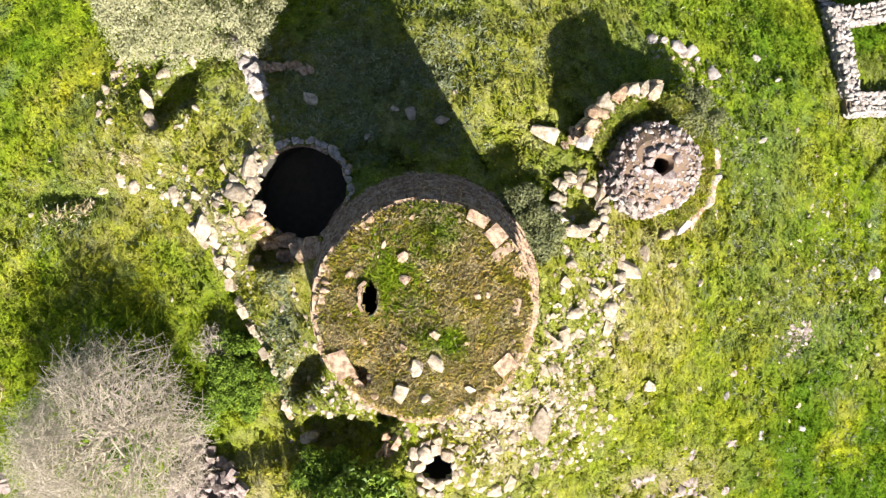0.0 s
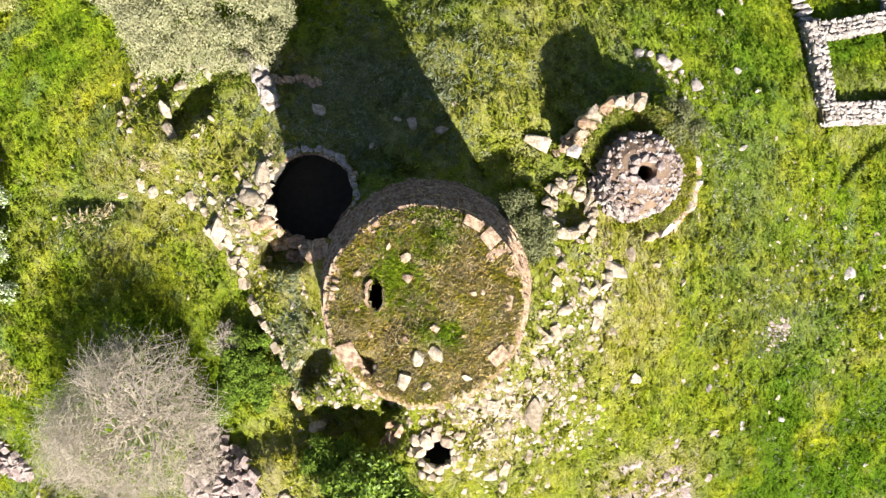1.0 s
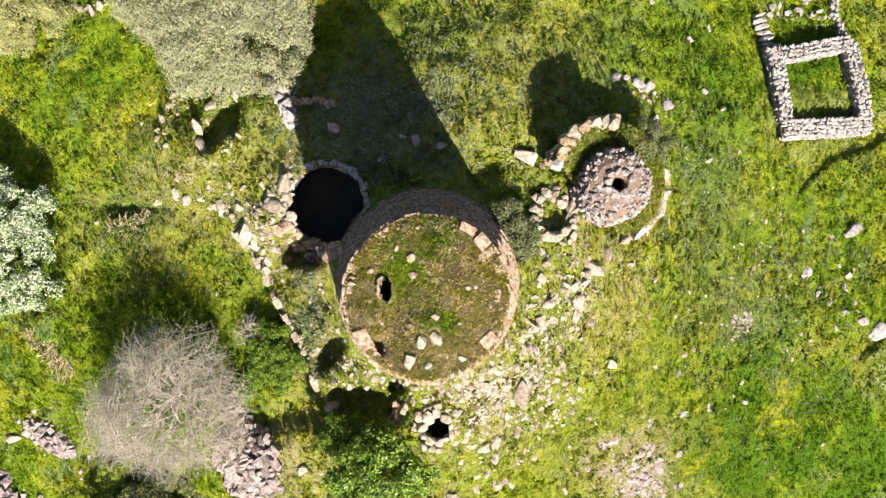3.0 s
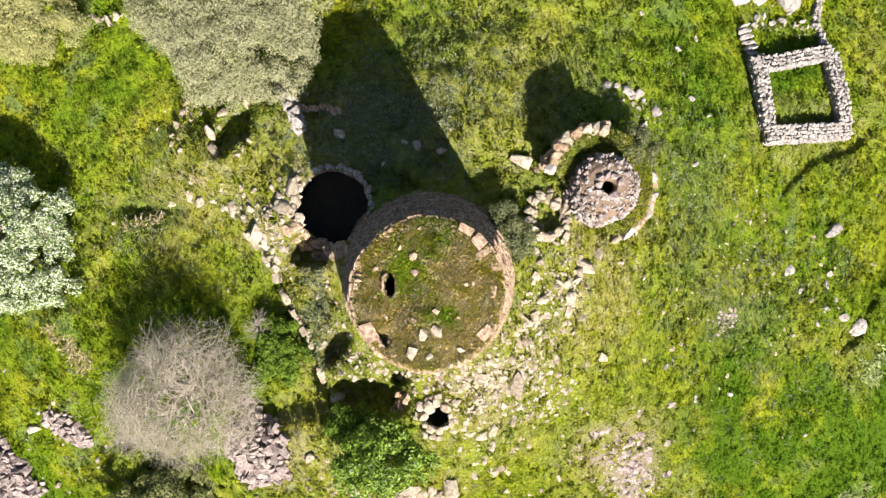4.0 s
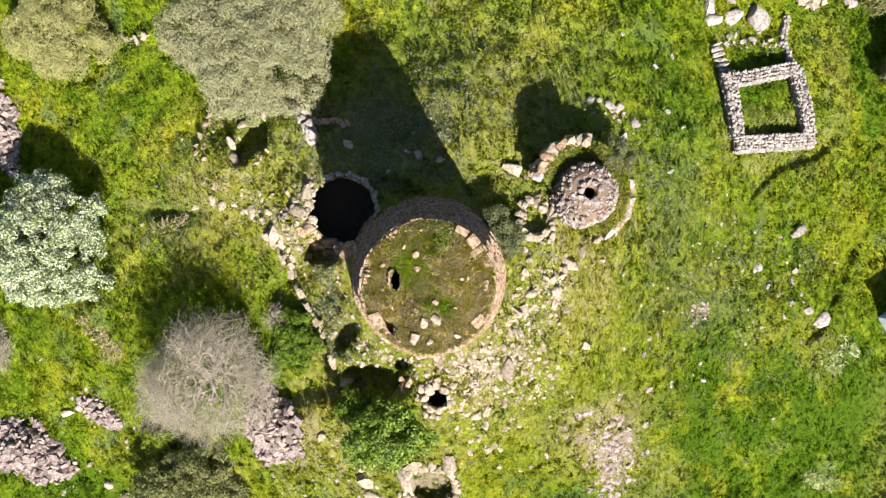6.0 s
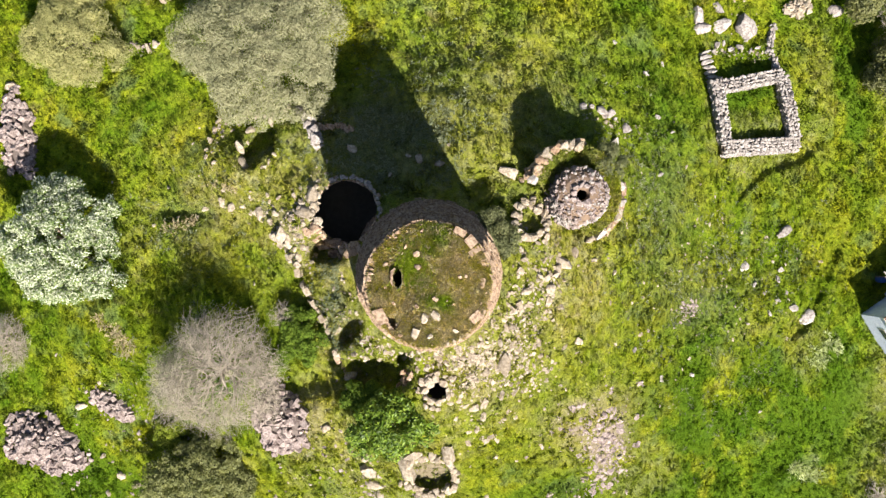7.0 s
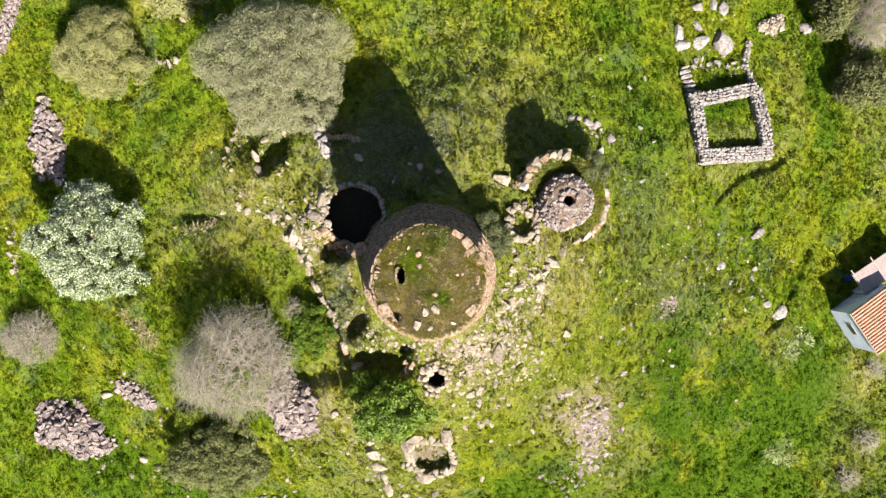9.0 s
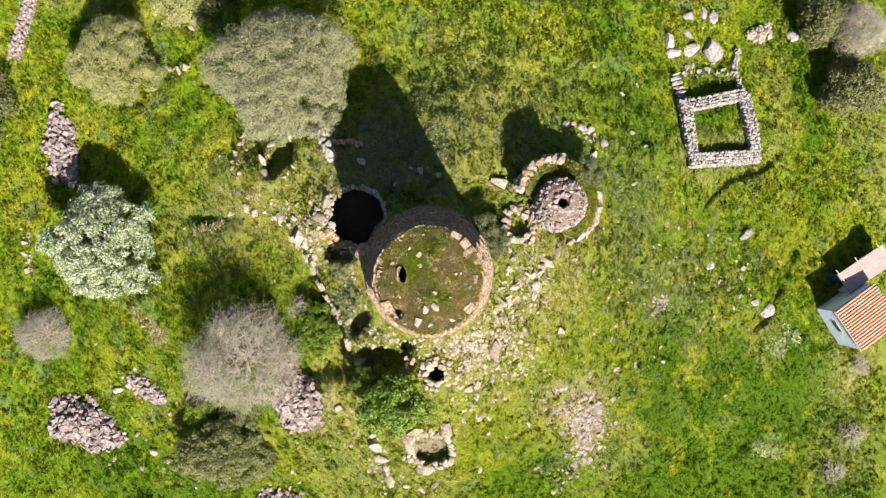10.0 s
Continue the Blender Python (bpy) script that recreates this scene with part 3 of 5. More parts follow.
def tower_axis(z):
    """The worn tower leans: its foot lies north-west of its top, in its own axes."""
    k = 1 - (z - TOWER_FOOT) / (TOWER_TOP - TOWER_FOOT)
    return -0.25 * k, 0.55 * k


def top_z(x, y):
    """Earth fill on the tower's top, in its own axes."""
    x, y = np.asarray(x, float), np.asarray(y, float)
    r = np.sqrt(x * x + y * y)
    z = 0.30 * (1 - (r / 3.6) ** 2) + 0.30 * (fbm(x + 50, y, 1.4, 71, 3) - 0.5) - 0.05
    z = z - 0.8 * dish(x, y, -2.15, -2.15, 0.42, 0.32, 0.25, -40)
    z = z - 0.45 * bell(x, y, -1.35, -0.75, 0.5, 0.9) + 0.25 * bell(x, y, -0.2, -0.9, 1.0, 0.6) + 0.12 * bell(x, y, 0.9, 0.9, 1.3, 1.3)
    return z


STAIR = (-1.80, 0.42)


def build_tower():
    t = thing("stone_tower", (*TOWER, TOWER_FOOT), "round dry-stone tower of brown basalt blocks with an overgrown flat top", "ruined tower")
    h = TOWER_TOP - TOWER_FOOT
    core = ring_bm([(tower_radius(TOWER_FOOT + h * k / 10) - 0.22, h * k / 10 - (0.15 if k == 10 else 0)) for k in range(11)], 72)
    for v in core.verts:
        dx, dy = tower_axis(v.co.z + TOWER_FOOT)
        v.co.x, v.co.y = v.co.x + dx, v.co.y + dy
    part("wall_core", core, CORE, t)
    rnd = random.Random(5)
    r = np.random.default_rng(6)
    courses, z = [], TOWER_FOOT
    while z < TOWER_TOP - 0.4:
        hh = rnd.uniform(0.30, 0.46)
        courses.append((z, hh))
        z += hh
    stretch = (TOWER_TOP - 0.12 - TOWER_FOOT) / (z - TOWER_FOOT)
    courses = [(TOWER_FOOT + (z - TOWER_FOOT) * stretch, hh * stretch) for z, hh in courses]
    rest_p, rest_s, rest_y = [], [], []
    for n, (z, hh) in enumerate(courses):
        zm = z + hh / 2
        rad = tower_radius(zm)
        a = rnd.uniform(0, 6.28)
        end = a + 2 * math.pi
        while a < end - 0.04:
            wide = rnd.uniform(0.34, 0.85)
            step = wide / rad
            out = rad - 0.26 + rnd.uniform(-0.07, 0.07)
            am = a + step / 2
            dx, dy = tower_axis(zm)
            at = (dx + out * math.cos(am), dy + out * math.sin(am), zm - TOWER_FOOT)
            size = (0.62, wide * rnd.uniform(0.92, 1.04), hh * rnd.uniform(0.95, 1.08))
            if n >= len(courses) - 7:
                stone("wall_block", at, size, TOWER_STONE, "block", am, 0.03, t, rnd)
            else:
                rest_p.append(at), rest_s.append(size), rest_y.append(am)
            a += step
    me = stones_joined("lower_masonry", np.array(rest_p), np.array(rest_s), TOWER_STONE, "block", 0.03, np.array(rest_y), r)
    tagged(hang("lower_masonry", me, t), kind="stuff")
    # coping stones round the rim: large and gapped to the east, small and sunk in turf elsewhere
    gaps = ((27, 33), (13, 19), (-20, -12), (205, 228), (66, 100))
    a = radians(-40)
    while a < radians(318):
        deg = math.degrees(a)
        east, south = -40 <= deg < 42, 228 < deg
        wide = rnd.uniform(0.36, 0.62) if east else rnd.uniform(0.28, 0.58) if south else rnd.uniform(0.22, 0.42)
        deep = rnd.uniform(0.45, 0.85) if east else rnd.uniform(0.30, 0.55) if south else rnd.uniform(0.2, 0.4)
        step = wide / TOWER_R
        am = a + step / 2
        dm = math.degrees(am)
        slab = 41 < dm < 68
        if not slab and not any(lo < dm < hi for lo, hi in gaps) and rnd.random() < (0.95 if east else 0.85 if south else 0.6):
            rr = TOWER_R - deep / 2 + rnd.uniform(-0.10, 0.03)
            stone("coping_stone", (rr * math.cos(am), rr * math.sin(am), h - (0.08 if east else 0.14) + rnd.uniform(-0.08, 0.05)), (deep, wide * 0.95, rnd.uniform(0.22, 0.36)), PALE_STONE if south and rnd.random() < 0.5 else TOWER_STONE, "block" if east else "boulder", am + rnd.uniform(-0.1, 0.1), 0.08, t, rnd)
        a += step
    # two long slabs on the north-east rim, a tilted one to the south-west, a few set back on the south-east
    for x, y, wide, deep, yaw in ((1.76, 3.05, 0.78, 0.42, 150), (2.38, 2.52, 0.72, 0.62, 132), (-2.80, -1.80, 0.70, 1.02, 28), (2.70, -1.80, 0.75, 0.55, 40), (2.95, 0.15, 0.6, 0.5, 80)):
        stone("rim_slab", (x, y, h + 0.02), (wide, deep, 0.26), TOWER_STONE, "block", radians(yaw), 0.05, t, rnd)
    # earth fill
    n = 90
    g = np.linspace(-3.6, 3.6, n)
    X, Y = np.meshgrid(g, g)
    edge = 3.42 + 0.5 * (fbm(np.arctan2(Y, X) * 2.2 + 20, X * 0, 0.9, 81, 2) - 0.5)
    R = np.sqrt(X * X + Y * Y)
    Z = top_z(X, Y) + h
    i, j = np.meshgrid(np.arange(n - 1), np.arange(n - 1))
    q = (j * n + i).ravel()
    f = np.stack([q, q + 1, q + n + 1, q + n], -1)
    cR = R[:-1, :-1].ravel()
    cx, cy = X[:-1, :-1].ravel() + 0.04, Y[:-1, :-1].ravel() + 0.04
    stair = ((cx - STAIR[0]) / 0.24) ** 2 + ((cy - STAIR[1]) / 0.58) ** 2 > 1
    me = mesh_of("earth_fill", np.stack([X.ravel(), Y.ravel(), Z.ravel()], -1), f[(cR < edge[:-1, :-1].ravel()) & stair], GRASS_GROUND, True)

    def top_dry(x, y):
        return np.clip(0.92 + 3.0 * (fbm(x + 9, y, 1.0, 91, 4) - 0.5) - 1.3 * bell(x, y, -1.15, 1.2, 0.75, 0.9) - 0.5 * bell(x, y, -0.6, 0.2, 0.5, 0.9) - 0.3 * bell(x, y, 0.2, -1.0, 1.6, 0.5), 0, 1)
    dry = top_dry(X, Y)
    for name, val in (("dry", dry), ("bare", np.clip(dry * 0.65, 0, 1))):
        at = me.attributes.new(name, "FLOAT", "POINT")
        at.data.foreach_set("value", val.ravel().astype(np.float32))
    hang("earth_fill", me, t, label="dry grassy earth filling the top of the tower")
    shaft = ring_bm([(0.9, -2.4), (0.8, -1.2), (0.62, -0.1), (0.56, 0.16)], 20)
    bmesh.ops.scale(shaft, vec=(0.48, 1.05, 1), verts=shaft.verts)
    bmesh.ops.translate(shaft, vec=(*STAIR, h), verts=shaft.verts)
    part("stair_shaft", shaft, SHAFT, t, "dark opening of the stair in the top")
    for k in range(4):
        a = radians(135 + 24 * k)
        stone("stair_stone", (STAIR[0] + 0.36 * math.cos(a), STAIR[1] + 0.62 * math.sin(a), h + 0.16), (0.12, 0.36, 0.22), TOWER_STONE, "block", a, 0.1, t, rnd)
    # turf
    m = 19000
    a, rr = r.uniform(0, 6.28, m), 3.6 * np.sqrt(r.uniform(0, 1, m))
    x, y = rr * np.cos(a), rr * np.sin(a)
    ok = (((x - STAIR[0]) / 0.3) ** 2 + ((y - STAIR[1]) / 0.66) ** 2 > 1) & (r.uniform(0.1, 0.75, m) < fbm(x + 3, y, 0.8, 95, 3))
    x, y = x[ok], y[ok]
    me = tufts_mesh("turf", x, y, top_z(x, y) + h - 0.03, r.uniform(0.06, 0.19, len(x)), top_dry(x, y), GRASS_BLADES, r, 5, 0.7)
    tagged(hang("turf", me, t), "dry straw-coloured grass with green patches", kind="stuff")
    for kind, m, lo, hi, mat, seed in (("scrub", 900, 0.13, 0.27, GRASS_BLADES, 97), ("withered_herb", 4200, 0.08, 0.22, WITHERED, 197), ("low_shrub", 700, 0.08, 0.18, GREYBUSH, 297)):
        a, rr = r.uniform(0, 6.28, m), 3.4 * np.sqrt(r.uniform(0, 1, m))
        x, y = rr * np.cos(a), rr * np.sin(a)
        ok = (((x - STAIR[0]) / 0.4) ** 2 + ((y - STAIR[1]) / 0.75) ** 2 > 1) & (r.uniform(0.35, 0.7, m) < fbm(x + 8, y, 1.2, seed, 3) + (0.05 - 0.08 * np.sin(a + 0.6) if kind == "withered_herb" else 0))
        x, y = x[ok], y[ok]
        me = tufts_mesh(kind, x, y, top_z(x, y) + h - 0.03, r.uniform(lo, hi, len(x)), np.clip(top_dry(x, y) - 0.1, 0, 1), mat, r, 12, 0.55)
        tagged(hang(kind, me, t), {"scrub": "taller tufts of scrub on the tower's top", "withered_herb": "withered brown herbs on the tower's top", "low_shrub": "dark low shrubs on the tower's top"}[kind], kind="stuff")
    # leafy weeds beside the stair
    m = 330
    x, y = r.normal(-1.05, 0.5, m), r.normal(1.1, 0.7, m)
    ok = ((x - STAIR[0]) / 0.35) ** 2 + ((y - STAIR[1]) / 0.66) ** 2 > 1
    x, y = x[ok], y[ok]
    me = tufts_mesh("leafy_weed", x, y, top_z(x, y) + h, r.uniform(0.10, 0.26, len(x)), np.zeros(len(x)), BRAMBLE_TIP, r, 9, 0.5)
    tagged(hang("leafy_weed", me, t), "bright green leafy weeds beside the stair opening", kind="stuff")
    # small stones trodden into the earth
    k = 55
    a, rr = r.uniform(0, 6.28, k), 3.5 * r.uniform(0, 1, k) ** 0.4
    x, y = rr * np.cos(a), rr * np.sin(a)
    s = 0.08 + 0.22 * r.uniform(0, 1, k) ** 2.5
    ok = ((x - STAIR[0]) / 0.5) ** 2 + ((y - STAIR[1]) / 0.8) ** 2 > 1
    x, y, s = x[ok], y[ok], s[ok]
    me = stones_joined("trodden_rubble", np.stack([x, y, top_z(x, y) + h + s * 0.05], -1), np.stack([s, s * 0.8, s * 0.5], -1), TOWER_STONE, r=r)
    tagged(hang("trodden_rubble", me, t), kind="stuff")
    return t


build_tower()


def on_top(x, y, up=0.0):
    return TOWER[0] + x, TOWER[1] + y, TOWER_TOP + float(top_z(x, y)) + up


def loose_stone(name, at, size, mat, label, group="", yaw=None, rnd=None, tilt=0.15):
    ob = stone(name, at, size, mat, "boulder", yaw, tilt, None, rnd)
    return tagged(ob, label, "stone", group)


TOP_RND = random.Random(9)
for x, y, s in ((-0.27, -1.89, 0.58), (0.40, -1.72, 0.60), (-0.81, -2.76, 0.66), (-1.74, -2.33, 0.50), (0.05, -2.9, 0.36), (-0.71, 1.78, 0.42), (-0.65, 1.07, 0.40), (-1.35, 2.2, 0.25), (0.35, -0.75, 0.34), (-0.7, -1.2, 0.3), (-2.5, 1.2, 0.28), (1.5, -2.6, 0.34)):
    loose_stone("loose_stone", on_top(x, y, 0.08), (s, s * 0.85, s * 0.5), PALE_STONE if y < -1.5 else TOWER_STONE, "pale loose stone lying on the tower's dry turf", "stones on the tower", rnd=TOP_RND)
# ---- collapsed chamber beside the tower ----
def ring_of_stones(parent, name, cx, cy, rad, z_of, width, size, mat, rnd, start=0, end=360, rows=1, shape="boulder", skip=0.0, squash=1.0, loose=0.16):
    """Stones along an arc; the centre is in the world, the parts hang under the parent."""
    px, py, pz = parent.location
    for row in range(rows):
        a = radians(start) + rnd.uniform(0, 0.2)
        while a < radians(end):
            s = size * rnd.uniform(0.6, 1.4)
            rr = rad + (row - (rows - 1) / 2) * width / max(1, rows) + rnd.uniform(-0.5, 0.5) * loose
            if rnd.random() >= skip:
                x, y = cx + rr * math.cos(a), cy + rr * math.sin(a) * squash
                stone(name, (x - px, y - py, z_of(x, y) - pz + s * 0.15), (s, s * rnd.uniform(0.8, 1.15), s * rnd.uniform(0.5, 0.75)), mat, shape, a + math.pi / 2, 0.15, parent, rnd)
            a += s * 0.95 / rad


def build_pit():
    cx, cy, rad = PIT
    zt = gz(cx, cy - 0.2, False)
    t = thing("stone_pit", (cx, cy, zt - 6), "deep round roofless chamber lined with basalt blocks, dark inside", "pit")
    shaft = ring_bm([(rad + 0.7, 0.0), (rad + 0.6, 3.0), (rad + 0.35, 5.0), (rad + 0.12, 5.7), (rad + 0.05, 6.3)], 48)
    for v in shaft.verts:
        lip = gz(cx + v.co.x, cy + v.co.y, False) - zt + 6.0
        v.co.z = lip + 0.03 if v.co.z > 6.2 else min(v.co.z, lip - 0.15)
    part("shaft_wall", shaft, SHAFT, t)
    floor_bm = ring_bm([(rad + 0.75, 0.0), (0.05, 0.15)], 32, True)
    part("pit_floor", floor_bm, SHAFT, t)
    rnd = random.Random(21)
    for row in range(4):
        ring_of_stones(t, "lining_stone", cx, cy, rad + 0.10 + 0.10 * row, lambda x, y: gz(x, y, False) - 0.22 - 0.3 * row, 0.3, 0.42, TOWER_STONE, rnd, -160, 125, shape="block", loose=0.12)
        ring_of_stones(t, "lining_stone", cx, cy, rad + 0.2 + 0.12 * row, lambda x, y: gz(x, y, False) - 0.15 - 0.3 * row, 0.3, 0.4, PALE_STONE if row < 1 else TOWER_STONE, rnd, 125, 205, skip=0.35, loose=0.5)
    for row in range(2):
        ring_of_stones(t, "fallen_lining", cx, cy, rad + 0.2 + 0.45 * row, lambda x, y: gz(x, y, False) - 0.1, 0.3, 0.75, TOWER_STONE, rnd, 196, 300, shape="boulder", loose=0.5)
    ring_of_stones(t, "rim_stone", cx, cy, rad + 0.12, lambda x, y: gz(x, y, False) + 0.06, 0.4, 0.36, WALL_STONE, rnd, -10, 122, loose=0.1)
    ring_of_stones(t, "rim_stone", cx, cy, rad + 0.3, lambda x, y: gz(x, y, False) + 0.0, 1.2, 0.38, PALE_STONE, rnd, 140, 200, rows=2, skip=0.5, loose=0.9)


build_pit()


def build_south_hole():
    cx, cy, rad = SOUTH_HOLE
    zt = gz(cx, cy, False)
    t = thing("roof_hole", (cx, cy, zt - 3.2), "square black hole in the rubble opening on a chamber", "pit")
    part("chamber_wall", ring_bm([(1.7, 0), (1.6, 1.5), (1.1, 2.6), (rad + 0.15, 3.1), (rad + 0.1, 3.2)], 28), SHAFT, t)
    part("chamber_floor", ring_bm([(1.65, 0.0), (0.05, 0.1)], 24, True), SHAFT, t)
    rnd = random.Random(22)
    ring_of_stones(t, "rim_stone", cx, cy, rad + 0.22, lambda x, y: gz(x, y, False) + 0.03, 0.2, 0.5, PALE_STONE, rnd, rows=1)
    ring_of_stones(t, "rim_stone", cx, cy, rad + 0.65, lambda x, y: gz(x, y, False) + 0.02, 0.3, 0.40, PALE_STONE, rnd, skip=0.3)


build_south_hole()


# ---- smaller eastern tower with its terrace ----
def build_east_tower():
    ex, ey = EAST
    base = 4.6
    t = thing("small_tower", (ex, ey, base), "small ruined round tower of fieldstones with a hole in its top", "ruined tower")
    rnd = random.Random(31)
    r = np.random.default_rng(32)
    # terrace: earth behind a ring of big blocks
    n = 60
    g = np.linspace(-4.0, 4.0, n)
    X, Y = np.meshgrid(g, g)
    R = np.sqrt(X * X + Y * Y)
    Z = 2.45 - 0.05 * R - 0.35 * smooth((R - 3.2) / 0.7) + 0.25 * (fbm(X, Y, 1.2, 5, 3) - 0.5) - 0.9 * smooth((-Y - 1.8) / 2.0) - 0.5 * smooth((X - 1.5) / 2)
    Z = Z - 0.7 * bell(X, Y, 0.1, 2.5, 0.8, 0.45)
    lift = smooth((np.cos(np.arctan2(Y, X) - radians(132)) - 0.72) / 0.2) * smooth((R - 1.9) / 0.9)
    Z = Z + 1.15 * lift
    i, j = np.meshgrid(np.arange(n - 1), np.arange(n - 1))
    q = (j * n + i).ravel()
    f = np.stack([q, q + 1, q + n + 1, q + n], -1)
    cR = R[:-1, :-1].ravel()
    me = mesh_of("terrace", np.stack([X.ravel(), Y.ravel(), Z.ravel()], -1), f[(cR < 3.3) & (cR > 1.2) & ((X + Y)[:-1, :-1].ravel() > -2.2)], GRASS_GROUND, True)
    dry = np.clip(0.45 + 0.6 * (fbm(X, Y, 1.5, 15, 3) - 0.5), 0, 1)
    for name, val in (("dry", dry), ("bare", dry * 0.3)):
        at = me.attributes.new(name, "FLOAT", "POINT")
        at.data.foreach_set("value", val.ravel().astype(np.float32))
    hang("terrace", me, t, label="grassy terrace behind a ring of blocks")
    part("terrace_core", ring_bm([(3.8, -1.8), (3.65, 0.0), (3.5, 0.7)], 56), CORE, t)

    def tz(a):
        x, y = 3.6 * math.cos(a), 3.6 * math.sin(a)
        return 2.1 - 0.18 - 0.35 - 0.9 * float(smooth((-y - 1.8) / 2.0)) - 0.5 * float(smooth((x - 1.5) / 2))
    for row in range(6):
        a = 0.1 * row
        while a < 2 * math.pi:
            deg = math.degrees(a)
            north = 84 < deg < 166
            if 15 < deg < 75 or 168 < deg < 262 or (row > 3 and not north) or (not north and rnd.random() < (0.08 if deg > 268 or deg < 15 else 0.25)):
                a += 0.17
                continue
            se = deg > 268 or deg < 15
            s = rnd.uniform(0.5, 1.0) if north else rnd.uniform(0.6, 1.1) if se else rnd.uniform(0.4, 0.8)
            if row > 0 or north or rnd.random() < 0.7:
                rr = (3.15 if north else 3.62) + 0.06 * row + rnd.uniform(-0.12, 0.12)
                stone("terrace_block", (rr * math.cos(a), rr * math.sin(a), tz(a) + (1.75 if north else 0.14 if se else -0.02) + rnd.uniform(-0.1, 0.1) - 0.5 * row), (rnd.uniform(0.5, 0.95) if north else 0.55, s * 1.15, rnd.uniform(0.45, 0.6)), TOWER_STONE if row or rnd.random() < 0.4 else WALL_STONE if rnd.random() < 0.3 else PALE_STONE, "boulder", a + rnd.uniform(-0.2, 0.2), 0.13, t, rnd)
            a += s / 3.65
    # inner drum and its broken dome
    ox, oy = 0.15, -0.3
    body = ring_bm([(2.1, 1.0), (1.92, 2.7), (1.66, 3.6), (1.22, 3.85), (0.50, 3.95), (0.36, 3.7), (0.55, 1.8), (0.9, 0.3)], 48, False, 0.14, 3)
    bmesh.ops.translate(body, vec=(ox, oy, 0), verts=body.verts)
    part("drum_core", body, material("earth_and_rubble", plain((0.175, 0.12, 0.083), 0.35, 3.0, 0.9)), t, "brown earth and small rubble of the dome")
    part("chamber_floor", ring_bm([(0.95, 0.3), (0.05, 0.35)], 20, True), SHAFT, t)
    for row in range(7):
        z = 1.5 + row * 0.3
        rad = 2.08 - 0.06 * row + rnd.uniform(-0.04, 0.04)
        a = rnd.uniform(0, 1)
        end = a + 6.283
        while a < end:
            s = rnd.uniform(0.2, 0.5)
            out = rad + rnd.uniform(-0.1, 0.1)
            stone("drum_stone", (ox + out * math.cos(a), oy + out * math.sin(a), z + rnd.uniform(-0.08, 0.08)), (rnd.uniform(0.3, 0.5), s * 1.05, rnd.uniform(0.25, 0.4)), WALL_STONE if row < 6 and math.sin(a) < 0.1 and rnd.random() < 0.6 else HEAP_STONE, "boulder", a, 0.25, t, rnd)
            a += s / rad
    for k in range(150):
        a, rr = rnd.uniform(0, 6.283), rnd.uniform(0.6, 2.0)
        south = math.sin(a) < 0.1
        if not south and rnd.random() < 0.35:
            continue
        s = rnd.uniform(0.10, 0.30)
        z = 3.97 - 0.10 * rr - 0.5 * max(0, rr - 1.5)
        stone("dome_stone", (ox + rr * math.cos(a), oy + rr * math.sin(a), z), (s, s * 1.1, s * 0.5), WALL_STONE if rnd.random() < 0.3 else HEAP_STONE, "boulder", None, 0.25, t, rnd)
    m = 320
    aa, q = r.uniform(0, 6.283, m), r.uniform(0.55, 1.95, m)
    d = r.uniform(0.05, 0.17, m)
    me = stones_joined("dome_rubble", np.stack([ox + q * np.cos(aa), oy + q * np.sin(aa), 3.96 - 0.10 * q - 0.5 * np.maximum(0, q - 1.5)], -1), np.stack([d, d * 0.8, d * 0.6], -1), HEAP_STONE, r=r)
    tagged(hang("dome_rubble", me, t), kind="stuff")
    for a, s in ((20, 0.5), (62, 0.45), (100, 0.5), (135, 0.45), (170, 0.5), (212, 0.55), (250, 0.5), (300, 0.7)):
        rr = 0.62 + 0.12 * rnd.random()
        stone("hole_stone", (ox + rr * math.cos(radians(a)), oy + rr * math.sin(radians(a)), 4.0), (s * 0.8, s, 0.22), HEAP_STONE, "boulder", radians(a), 0.15, t, rnd)
    m = 2600
    a, rr = r.uniform(radians(-100), radians(235), m), r.uniform(2.0, 3.3, m)
    keep = rr * (np.cos(a) + np.sin(a)) > -2.0
    a, rr = a[keep], rr[keep]
    m = len(a)
    x, y = rr * np.cos(a), rr * np.sin(a)
    z = 2.45 - 0.05 * rr - 0.35 * smooth((rr - 3.2) / 0.7) - 0.9 * smooth((-y - 1.8) / 2.0) - 0.5 * smooth((x - 1.5) / 2)
    z = z + 1.15 * smooth((np.cos(a - radians(132)) - 0.72) / 0.2) * smooth((rr - 1.9) / 0.9)
    me = tufts_mesh("turf", x, y, z, r.uniform(0.1, 0.24, m), r.uniform(0.1, 0.6, m), GRASS_BLADES, r)
    tagged(hang("turf", me, t), kind="stuff")


build_east_tower()



def build_slab():
    """A tapered slab with chipped edges, tipped to the south."""
    r = np.random.default_rng(43)
    pts = []
    for u in np.linspace(-1, 1, 7):
        w = 0.28 + 0.30 * (1 + u) / 2 - 0.22 * max(0, abs(u) - 0.6)
        for v in (-w, w):
            for z in (-0.2, 0.12, 0.22):
                k = 0.85 if z > 0.2 else 1.0
                pts.append((u * 0.95 * k + r.normal(0, 0.04), v * k + r.normal(0, 0.05), z + r.normal(0, 0.03)))
    v, f = hull(np.array(pts))
    ob = new("leaning_slab", mesh_of("leaning_slab", v * 0.7, f, PALE_STONE, "worn"))
    ob.location = (4.85, 5.55, gz(4.85, 5.55) + 0.3)
    ob.rotation_euler = (radians(9), radians(4), radians(-20))
    tagged(ob, "big lichen-spotted slab lying beside the small tower", "stone")


build_slab()


